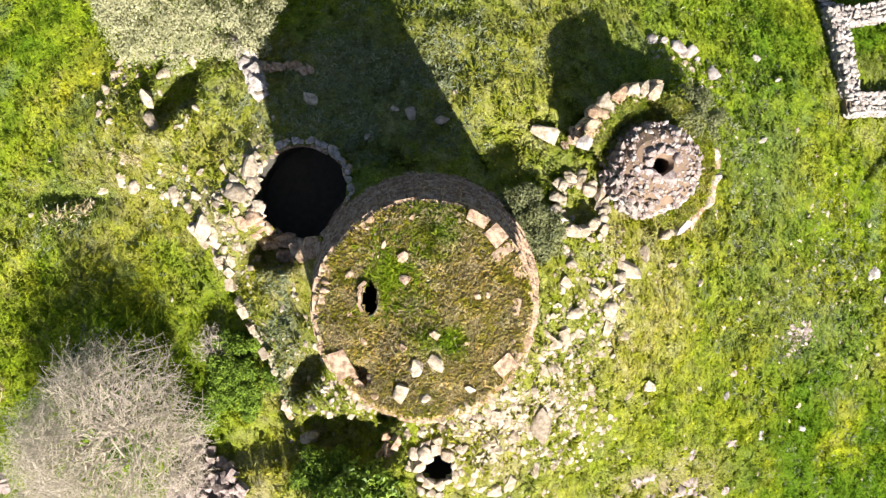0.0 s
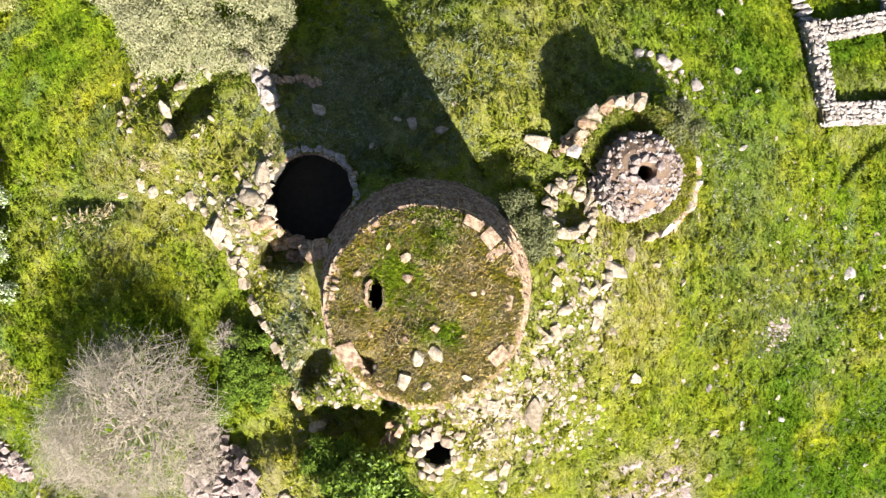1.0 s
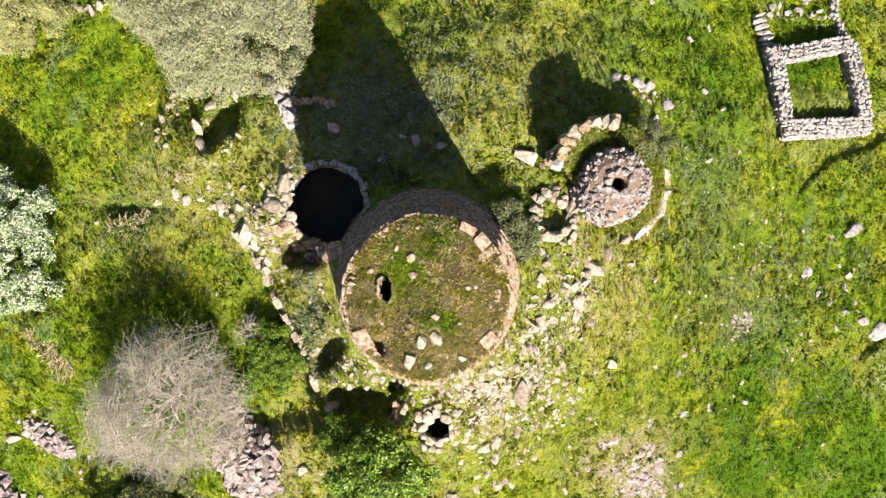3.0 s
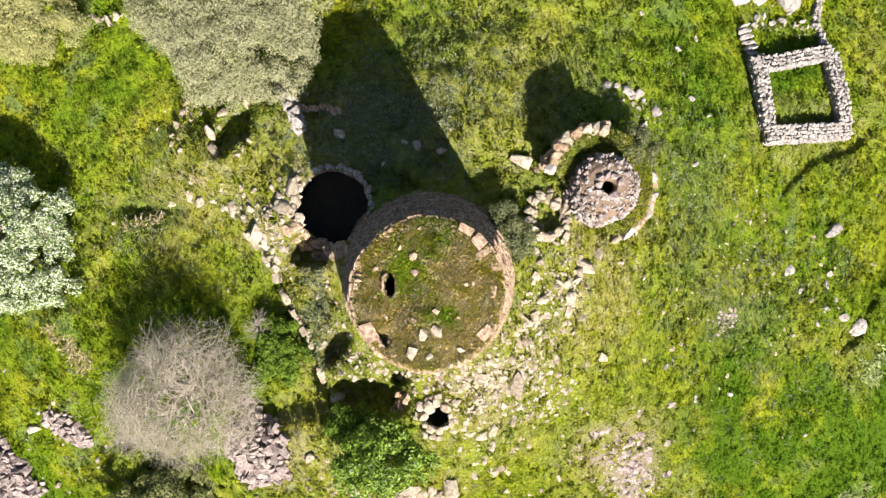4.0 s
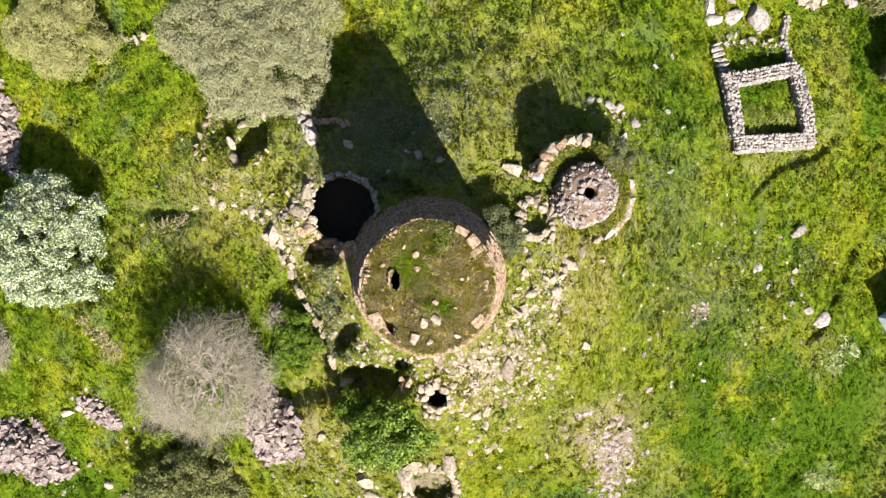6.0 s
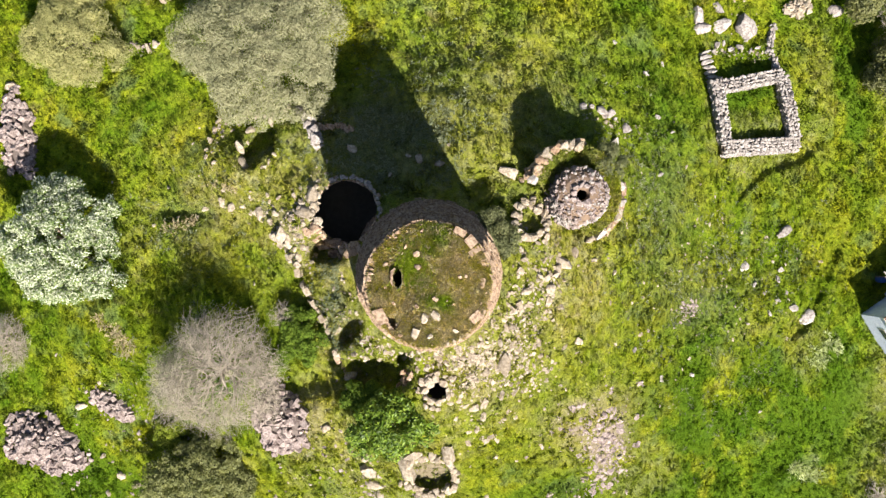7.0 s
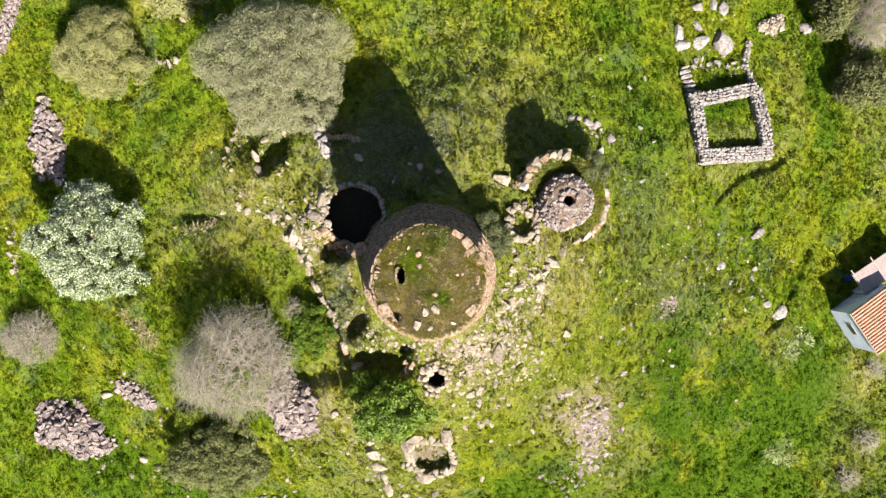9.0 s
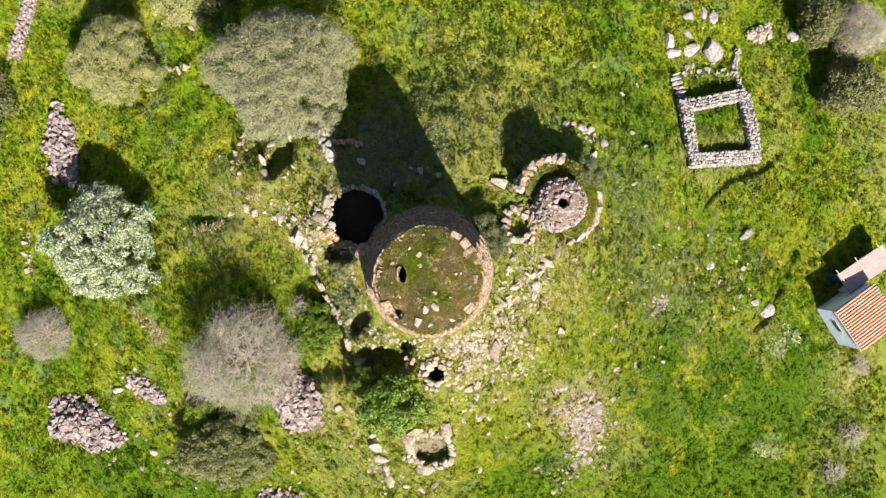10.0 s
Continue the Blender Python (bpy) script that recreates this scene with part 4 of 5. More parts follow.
def build_stone_ring(name, cx, cy, rad, label, size, rows, seed, squash=1.0, mat=PALE_STONE):
    t = thing(name, (cx, cy, gz(cx, cy)), label, "stone ring")
    rnd = random.Random(seed)
    ring_of_stones(t, "ring_stone", cx, cy, rad, lambda x, y: gz(x, y) + 0.05, 0.5, size, mat, rnd, rows=rows, squash=squash, skip=0.12, loose=0.45)
    ring_of_stones(t, "lining_stone", cx, cy, rad - 0.15, lambda x, y: gz(x, y) - 0.1, 0.3, size * 0.8, mat, rnd, squash=squash)
    return t


build_stone_ring("stone_lined_cist", 6.5, 2.0, 1.1, "oval ring of pale boulders round a grassy hollow", 0.50, 2, 51, 1.2)
build_stone_ring("well_ring", -0.7, -16.85, 1.9, "ring of pale boulders round a sunken earth floor", 0.6, 1, 52, 0.88)
# ---- dry-stone walls, heaps and rubble ----
def wall_run(parent, pts, thick, height, size, mat, rnd, name="wall_stone"):
    """A dry-stone wall along a line of ground points, stone upon stone."""
    px, py, pz = parent.location
    for (x0, y0), (x1, y1) in zip(pts, pts[1:]):
        ln = math.hypot(x1 - x0, y1 - y0)
        ux, uy = (x1 - x0) / ln, (y1 - y0) / ln
        yaw = math.atan2(uy, ux)
        z = 0.0
        while z < height:
            top = z + size * 0.65 >= height
            lanes = max(2, round(thick / size) + 1) if top else 2
            for k in range(lanes):
                off = (k / (lanes - 1) - 0.5) * (thick - size * 0.7)
                s = rnd.uniform(0, size)
                while s < ln:
                    w = size * rnd.uniform(0.6, 1.4)
                    x, y = x0 + ux * s - uy * off, y0 + uy * s + ux * off
                    o = rnd.uniform(-0.06, 0.06)
                    stone(name, (x + o - px, y + o - py, gz(x, y, False) + z + size * 0.22 + rnd.uniform(-0.05, 0.08) - pz), (w, size * rnd.uniform(0.7, 1.15), size * rnd.uniform(0.55, 0.85)), mat, "boulder" if top else "block", yaw + rnd.uniform(-0.5, 0.5), 0.2, parent, rnd)
                    s += w * 0.92
            z += size * 0.62


def wall_core(parent, pts, thick, height):
    px, py, pz = parent.location
    bm = bmesh.new()
    for (x0, y0), (x1, y1) in zip(pts, pts[1:]):
        ln = math.hypot(x1 - x0, y1 - y0)
        ux, uy = (x1 - x0) / ln, (y1 - y0) / ln
        n = max(2, int(ln / 0.8))
        rows = []
        for k in range(n + 1):
            x, y = x0 + ux * ln * k / n, y0 + uy * ln * k / n
            zz = gz(x, y, False)
            h = thick / 2 - 0.14
            rows.append([bm.verts.new((x - uy * s * h - px, y + ux * s * h - py, zz + dz - pz)) for s, dz in ((-1, -0.3), (-1, height - 0.2), (1, height - 0.2), (1, -0.3))])
        for a, b in zip(rows, rows[1:]):
            for q in range(4):
                bm.faces.new((a[q], a[(q + 1) % 4], b[(q + 1) % 4], b[q]))
        bm.faces.new(rows[0]), bm.faces.new(rows[-1])
    part("wall_core", bm, CORE, parent)


def dry_wall(name, pts, thick, height, size, mat, seed, label):
    t = thing(name, (*pts[0], gz(*pts[0])), label, "stone wall", kind="")
    wall_core(t, pts, thick, height)
    wall_run(t, pts, thick, height, size, mat, random.Random(seed))
    return t


dry_wall("enclosure_wall", [(22.1, 7.9), (29.7, 8.75)], 1.2, 0.8, 0.31, WALL_STONE, 61, "grey dry-stone wall along the foot of a small fold")
dry_wall("enclosure_wall", [(29.25, 9.2), (28.2, 14.4)], 1.0, 0.8, 0.31, WALL_STONE, 62, "grey dry-stone side wall of a small fold")
dry_wall("enclosure_wall", [(22.5, 8.4), (22.0, 13.6)], 1.05, 0.8, 0.36, WALL_STONE, 63, "grey dry-stone wall of a fold running on as large blocks")
dry_wall("enclosure_wall", [(22.5, 13.0), (28.4, 14.5)], 1.05, 0.8, 0.31, WALL_STONE, 64, "grey dry-stone wall dividing two small folds")


def heap(name, cx, cy, rx, ry, high, size, count, mat, seed, label, turn=0.0):
    t = thing(name, (cx, cy, gz(cx, cy)), label, "stone heap")
    rnd = random.Random(seed)
    c, s = math.cos(radians(turn)), math.sin(radians(turn))
    z0 = gz(cx, cy)
    for k in range(count):
        a, q = rnd.uniform(0, 6.283), math.sqrt(rnd.random())
        edge = 1 + 0.10 * math.sin(3 * a + seed) + 0.08 * math.sin(5 * a)
        u, v = rx * q * edge * math.cos(a), ry * q * edge * math.sin(a)
        x, y = cx + u * c - v * s, cy + u * s + v * c
        w = size * rnd.uniform(0.55, 1.5)
        z = gz(x, y) + high * max(0, 1 - q ** 1.6) * rnd.uniform(0.75, 1.0) + 0.05
        stone("heap_stone", (x - cx, y - cy, z - z0), (w, w * rnd.uniform(0.7, 1.0), w * rnd.uniform(0.4, 0.7)), mat, "boulder" if rnd.random() < 0.5 else "block", None, 0.45, t, rnd)
    # the packed stones beneath, coloured dark to stand for shadow in the gaps
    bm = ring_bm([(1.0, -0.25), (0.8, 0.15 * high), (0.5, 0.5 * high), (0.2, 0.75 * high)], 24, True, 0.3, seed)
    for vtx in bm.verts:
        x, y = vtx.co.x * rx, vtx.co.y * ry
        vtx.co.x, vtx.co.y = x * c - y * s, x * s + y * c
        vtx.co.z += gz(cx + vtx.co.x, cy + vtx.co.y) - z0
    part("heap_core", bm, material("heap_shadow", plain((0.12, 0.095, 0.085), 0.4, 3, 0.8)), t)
    return t


heap("stone_heap", -33.4, -16.4, 3.9, 2.4, 1.1, 0.46, 290, HEAP_STONE, 71, "heap of pinkish broken basalt in the grass", -22)
heap("stone_heap", -12.2, -13.0, 2.1, 3.0, 1.0, 0.48, 200, HEAP_STONE, 72, "heap of pinkish broken basalt beside the bare tree", 15)
heap("stone_heap", -34.9, 9.4, 1.6, 3.8, 0.9, 0.46, 200, HEAP_STONE, 73, "heap of broken stone half in a tree's shade", 8)


def scarp_wall(name, pts, courses, size, mat, seed, label, lean=0.12):
    """Big blocks stacked against a drop in the ground, along a line of points on its brink."""
    t = thing(name, (*pts[0], gz(*pts[0], False) - 1.5), label, "stone wall")
    px, py, pz = t.location
    rnd = random.Random(seed)
    for (x0, y0), (x1, y1) in zip(pts, pts[1:]):
        ln = math.hypot(x1 - x0, y1 - y0)
        ux, uy = (x1 - x0) / ln, (y1 - y0) / ln
        yaw = math.atan2(uy, ux)
        for row in range(courses):
            s = rnd.uniform(0, 0.3)
            while s < ln:
                w = size * rnd.uniform(0.5, 1.5)
                off = lean * row + rnd.uniform(-0.28, 0.28)
                x, y = x0 + ux * s - uy * off, y0 + uy * s + ux * off
                zz = gz(x0 + ux * s + uy * 0.7, y0 + uy * s - ux * 0.7, False)
                if rnd.random() < (0.3, 0.5, 0.75, 0.9)[row]:
                    stone("wall_block", (x - px, y - py, zz - 0.28 - row * size * 0.75 + rnd.uniform(-0.2, 0.06) - pz), (w, size * rnd.uniform(0.8, 1.1), size * 0.85), mat, "boulder" if rnd.random() < 0.5 else "block", yaw + rnd.uniform(-0.4, 0.4), 0.2, t, rnd)
                s += w * 0.97
    return t


scarp_wall("bastion_wall", [(-7.75, -5.7), (-8.9, -3.8), (-10.6, -0.4), (-11.9, 1.2)], 4, 0.5, PALE_STONE, 65, "stacked basalt blocks along the bastion's broken edge")
scarp_wall("bastion_wall", [(-6.4, -10.4), (-7.1, -7.5), (-7.75, -5.7)], 4, 0.6, TOWER_STONE, 66, "leaning basalt blocks at the bastion's corner")
scarp_wall("bastion_wall", [(-2.4, -10.0), (-2.1, -8.0)], 4, 0.5, TOWER_STONE, 67, "blocks lining a sunken corner below the tower")
dry_wall("court_wall", [(-10.3, 10.3), (-9.4, 9.0), (-8.8, 7.5)], 0.7, 0.9, 0.62, WALL_STONE, 68, "big grey blocks of a broken court wall")
dry_wall("court_wall", [(-8.7, 8.9), (-7.4, 9.0), (-6.4, 8.7)], 0.35, 0.2, 0.5, TOWER_STONE, 69, "low brown block wall in the shaded court")
dry_wall("fold_wall", [(28.1, 15.0), (27.7, 17.0), (28.3, 19.0)], 0.5, 0.35, 0.4, WALL_STONE, 75, "low stone wall running off from the fold")
heap("stone_heap", 30.3, 20.5, 1.3, 0.8, 0.4, 0.4, 60, PALE_STONE, 76, "small heap of pale stones in the grass", 25)
heap("stone_heap", -26.9, -12.8, 1.9, 0.9, 0.4, 0.42, 80, HEAP_STONE, 77, "low spread of pinkish stones in the grass", -30)

for k in range(6):
    bx, by = 21.95 - 0.10 * k, 13.9 + 0.42 * k
    loose_stone("wall_block", (bx, by, gz(bx, by) + 0.25), (1.05, 0.42, 0.6), WALL_STONE, "long grey block set across a broken wall", "wall end blocks", yaw=0.25, rnd=random.Random(k), tilt=0.05)
heap("stone_heap", -15.0, -22.6, 2.2, 0.9, 0.4, 0.42, 80, HEAP_STONE, 78, "low heap of pinkish stones in the grass", 5)
dry_wall("field_wall", [(-37.4, 24.6), (-38.5, 21.0), (-39.5, 17.8)], 1.1, 0.45, 0.42, HEAP_STONE, 79, "low broad field wall of pinkish stones")
# ---- trees and bushes ----
def clumps_on(r, n, rx, ry, h0, h1, size):
    """Clumps over a lumpy dome, in the tree's own axes."""
    out = []
    for k in range(n):
        a = r.uniform(0, 6.283)
        q = math.sqrt(r.uniform(0, 1))
        lump = 1 + 0.10 * math.sin(3 * a + rx) + 0.08 * math.sin(5 * a + ry) + r.uniform(-0.06, 0.06)
        x, y = rx * q * lump * math.cos(a), ry * q * lump * math.sin(a)
        z = h0 + (h1 - h0) * max(0, 1 - q ** 2.2) ** 0.6 * r.uniform(0.74, 1.0)
        s = size * r.uniform(0.6, 1.3)
        out.append((x, y, z - s * 0.6, s))
        if q > 0.75:
            out.append((x * 0.97, y * 0.97, z - s * 0.6 - (h0 * 0.35) * r.uniform(0.3, 1), s))
        if k % 3 == 0:
            out.append((x * 0.8, y * 0.8, z * 0.8 - s, s * 1.2))
    return out


def leafy_tree(name, at, rx, ry, h0, h1, mat, leaves, leaf, seed, label, category="tree", nclumps=150, size=0.75, trunk=0.28, extra=None):
    x, y = at
    t = thing(name, (x, y, gz(x, y) - 0.1), label, category)
    r = np.random.default_rng(seed)
    cl = clumps_on(r, nclumps, rx, ry, h0, h1, size)
    segs = [((0, 0, -0.3), (0.1, 0.05, h0 * 0.6), trunk * 1.25, trunk)]
    for k in range(7):
        c = [v * 0.8 for v in cl[k * 7 % len(cl)]]
        mid = (c[0] * 0.45, c[1] * 0.45, h0 * 0.9)
        segs += [((0.1, 0.05, h0 * 0.55), mid, trunk * 0.6, trunk * 0.4), (mid, c[:3], trunk * 0.4, 0.04)]
    hang("trunk", limb_mesh("trunk", segs, BARK, 8), t)
    hang("crown", crown_mesh("crown", r, cl, leaves, leaf, mat), t)
    if extra:
        hang("blossom", crown_mesh("blossom", r, [(c[0], c[1], c[2] + 0.08, c[3] * 1.05) for c in cl], extra[1], extra[2], extra[0]), t, label="small white blossom")
    return t


def bare_tree(name, at, rad, high, seed, label, limbs=16, split=(9, 8, 8)):
    """A leafless crown: limbs, branches and twigs fanning out from the trunk to a rounded dome."""
    x, y = at
    t = thing(name, (x, y, gz(x, y) - 0.1), label, "tree")
    r = np.random.default_rng(seed)
    fork = np.array((0.0, 0.0, high * 0.25))
    a = np.arange(limbs) * 2.39996 + r.normal(0, 0.15, limbs)
    up = np.linspace(0.12, 0.95, limbs)
    u = np.stack([np.cos(a) * np.sqrt(1 - up ** 2), np.sin(a) * np.sqrt(1 - up ** 2), up], -1)
    at_old = np.repeat(fork[None], limbs, 0)
    girth = (0.03 + 0.013 * rad, 0.045, 0.020, 0.010, 0.006)
    reach = (0.40, 0.68, 0.86, 1.0)
    segs = [[], [], [], []]
    for lev in range(4):
        n = len(u)
        k = reach[lev] * r.uniform(0.80, 1.14, n)
        lump = 1 + 0.08 * np.sin(3 * np.arctan2(u[:, 1], u[:, 0]) + seed) + 0.05 * np.sin(7 * np.arctan2(u[:, 1], u[:, 0]))
        tip = fork + u * (np.array((rad, rad, 0.75 * high)) * (k * lump)[:, None])
        mid = 0.5 * (at_old + tip) + r.normal(0, 0.10, (n, 3)) * np.linalg.norm(tip - at_old, axis=1)[:, None]
        half = 0.5 * (girth[lev] + girth[lev + 1])
        for p, m, q in zip(at_old, mid, tip):
            segs[lev] += [(p, m, girth[lev], half), (m, q, half, girth[lev + 1])]
        if lev < 3:
            # children spring from along the outer half of the branch
            s = r.uniform(0.35, 1.0, (n, split[lev], 1))
            at_old = (mid[:, None] * (1 - s) + tip[:, None] * s).reshape(-1, 3)
            u = (u[:, None] + r.normal(0, (0.40, 0.30, 0.26)[lev], (n, split[lev], 3))).reshape(-1, 3)
            u[:, 2] = np.abs(u[:, 2])
            u /= np.linalg.norm(u, axis=1)[:, None]
    hang("trunk", limb_mesh("trunk", [((0, 0, -0.3), (0, 0, high * 0.26), 0.03 + 0.045 * rad, 0.03 * rad)], BARK, 9), t)
    hang("branch_frame", limb_mesh("branch_frame", segs[0] + segs[1], TWIG, 5), t)
    hang("twig_mass", limb_mesh("twig_mass", segs[2] + segs[3], TWIG, 3), t, label="fine leafless twigs")
    return t


DARKBUSH = material("dark_bush_leaf", leaf_look((0.05, 0.09, 0.008), (0.10, 0.165, 0.014), (0.18, 0.25, 0.03)))
leafy_tree("olive_tree", (-12.75, 14.45), 5.7, 5.2, 3.0, 8.0, OLIVE, 135000, 0.063, 101, "big grey-green olive tree with a dense round crown", nclumps=640, size=0.55)
leafy_tree("olive_tree", (-28.9, 16.7), 3.6, 3.7, 2.0, 5.0, OLIVE_YELLOW, 58000, 0.063, 102, "yellowish-green olive tree with a dense round crown", nclumps=240, size=0.5)
leafy_tree("wild_pear_tree", (-29.2, 0.5), 4.6, 4.8, 2.2, 5.4, BLOSSOM_LEAF, 26000, 0.11, 103, "wild pear tree in white blossom", nclumps=210, size=0.5, extra=(BLOSSOM, 30000, 0.085))
bare_tree("bare_tree", (-16.2, -9.1), 4.75, 6.4, 104, "leafless grey tree with a wide spray of twigs", 18, (7, 5, 4))
leafy_tree("yellow_bush", (-21.2, -14.6), 1.7, 1.3, 0.4, 1.0, material("yellow_green_leaf", leaf_look((0.09, 0.12, 0.01), (0.2, 0.25, 0.02), (0.32, 0.36, 0.05))), 7000, 0.09, 114, "low yellow-green bush beside the dark one", "bush", 40, 0.4, 0.05)
bare_tree("bare_tree", (-36.4, -7.9), 2.5, 3.2, 105, "small leafless grey tree in the meadow", 11, (6, 5, 4))
leafy_tree("mastic_bush", (-18.9, -17.8), 4.3, 3.0, 0.9, 2.6, MASTIC, 50000, 0.085, 106, "wide dark green evergreen bush", "bush", 260, 0.45, 0.12)
leafy_tree("bramble_bush", (-3.4, -12.3), 2.6, 2.2, 0.7, 1.9, BRAMBLE, 9000, 0.13, 107, "bright green bramble bush in a sunken corner", "bush", 70, 0.55, 0.05)
leafy_tree("grey_shrub", (3.9, 0.8), 1.3, 2.0, 0.4, 1.1, GREYBUSH, 14000, 0.065, 108, "grey-green shrub at the foot of the tower", "bush", 50, 0.45, 0.06)
leafy_tree("grey_shrub", (11.6, 6.1), 1.5, 1.7, 1.6, 2.9, GREYBUSH, 17000, 0.065, 109, "grey-green shrub at the foot of the small tower", "bush", 40, 0.45, 0.06)
leafy_tree("oak_tree", (38.6, 15.0), 2.3, 2.3, 1.6, 3.8, OAK, 16000, 0.13, 110, "olive-green tree at the meadow's edge", nclumps=90)
leafy_tree("oak_tree", (35.1, 21.5), 1.2, 2.1, 1.8, 4.4, OAK, 12000, 0.13, 111, "dark green tree at the meadow's edge", nclumps=70)
leafy_tree("oak_tree", (-23.0, 22.6), 2.6, 2.2, 1.4, 3.2, OLIVE_YELLOW, 9000, 0.12, 112, "yellowish tree beside the wall stub", nclumps=60)
leafy_tree("oak_tree", (-41.5, 13.0), 2.6, 3.6, 1.4, 3.6, OAK, 12000, 0.12, 113, "dark bush at the meadow's edge", nclumps=70)

bare_tree("bare_tree", (39.0, 20.4), 2.7, 4.0, 115, "leafless grey tree at the meadow's edge", 11, (6, 5, 4))
for k, (x, y, rr) in enumerate(((40.2, -18.0, 1.5), (38.4, -21.6, 1.3), (40.6, -11.2, 1.2), (-11.9, -5.0, 1.1))):
    bare_tree("dry_shrub", (x, y), rr, 1.2, 120 + k, "low dry leafless shrub in the grass", 8, (3, 3, 3))
leafy_tree("low_bush", (-10.4, -6.6), 1.7, 2.1, 0.4, 1.3, DARKBUSH, 12000, 0.075, 116, "low dark green bush against the bastion", "bush", 60, 0.4, 0.05)
leafy_tree("low_bush", (-5.4, -10.4), 1.7, 0.9, 0.3, 1.0, DARKBUSH, 6000, 0.085, 118, "low dark green bush on the brink of a sunken corner", "bush", 40, 0.4, 0.04)
leafy_tree("low_bush", (-12.6, -8.4), 1.1, 1.0, 0.3, 0.8, DARKBUSH, 5000, 0.075, 117, "low dark green bush in the grass", "bush", 30, 0.35, 0.04)


def asphodel(at, size, seed):
    """A pale clump of long strap leaves."""
    r = np.random.default_rng(seed)
    n = 26
    x, y = r.normal(0, size * 0.5, n), r.normal(0, size * 0.4, n)
    z = ground_z(at[0] + x, at[1] + y) - gz(*at)
    me = tufts_mesh("asphodel", x, y, z, r.uniform(0.35, 0.6, n), np.full(n, 0.25), STRAP, r, 9, 0.4)
    ob = new("asphodel", me)
    ob.location = (*at, gz(*at))
    tagged(ob, "pale green clump of long strap leaves", "plant", kind="stuff")


STRAP = material("strap_leaf", leaf_look((0.33, 0.38, 0.15), (0.45, 0.50, 0.24), (0.58, 0.62, 0.38)))
for k, (x, y, s) in enumerate(((33.0, -8.6, 1.1), (32.2, -9.3, 0.9), (34.0, -8.3, 0.7), (31.6, -19.3, 1.0), (32.4, -19.6, 0.7), (30.6, -18.9, 0.5))):
    asphodel((x, y), s, 200 + k)
def dry_stalks(line, n, seed):
    """Last year's pale stalks lying along a line."""
    r = np.random.default_rng(seed)
    (x0, y0), (x1, y1) = line
    k = r.uniform(0, 1, n)
    x, y = x0 + (x1 - x0) * k + r.normal(0, 0.22, n), y0 + (y1 - y0) * k + r.normal(0, 0.22, n)
    me = tufts_mesh("dry_stalks", x - x0, y - y0, ground_z(x, y) - gz(x0, y0), r.uniform(0.2, 0.5, n), np.ones(n), WITHERED, r, 7, 0.3)
    ob = new("dry_stalks", me)
    ob.location = (x0, y0, gz(x0, y0))
    tagged(ob, "pale dry stalks lying in the green grass", "weeds", kind="stuff")


for k, (line, n) in enumerate((((-27.0, -5.2, -24.0, -7.6), 70), ((-25.2, -6.2, -24.6, -8.6), 50), ((-21.5, 1.5, -19.0, 2.3), 50), ((-17.6, 5.0, -15.0, 4.4), 40))):
    dry_stalks((line[:2], line[2:]), n, 240 + k)
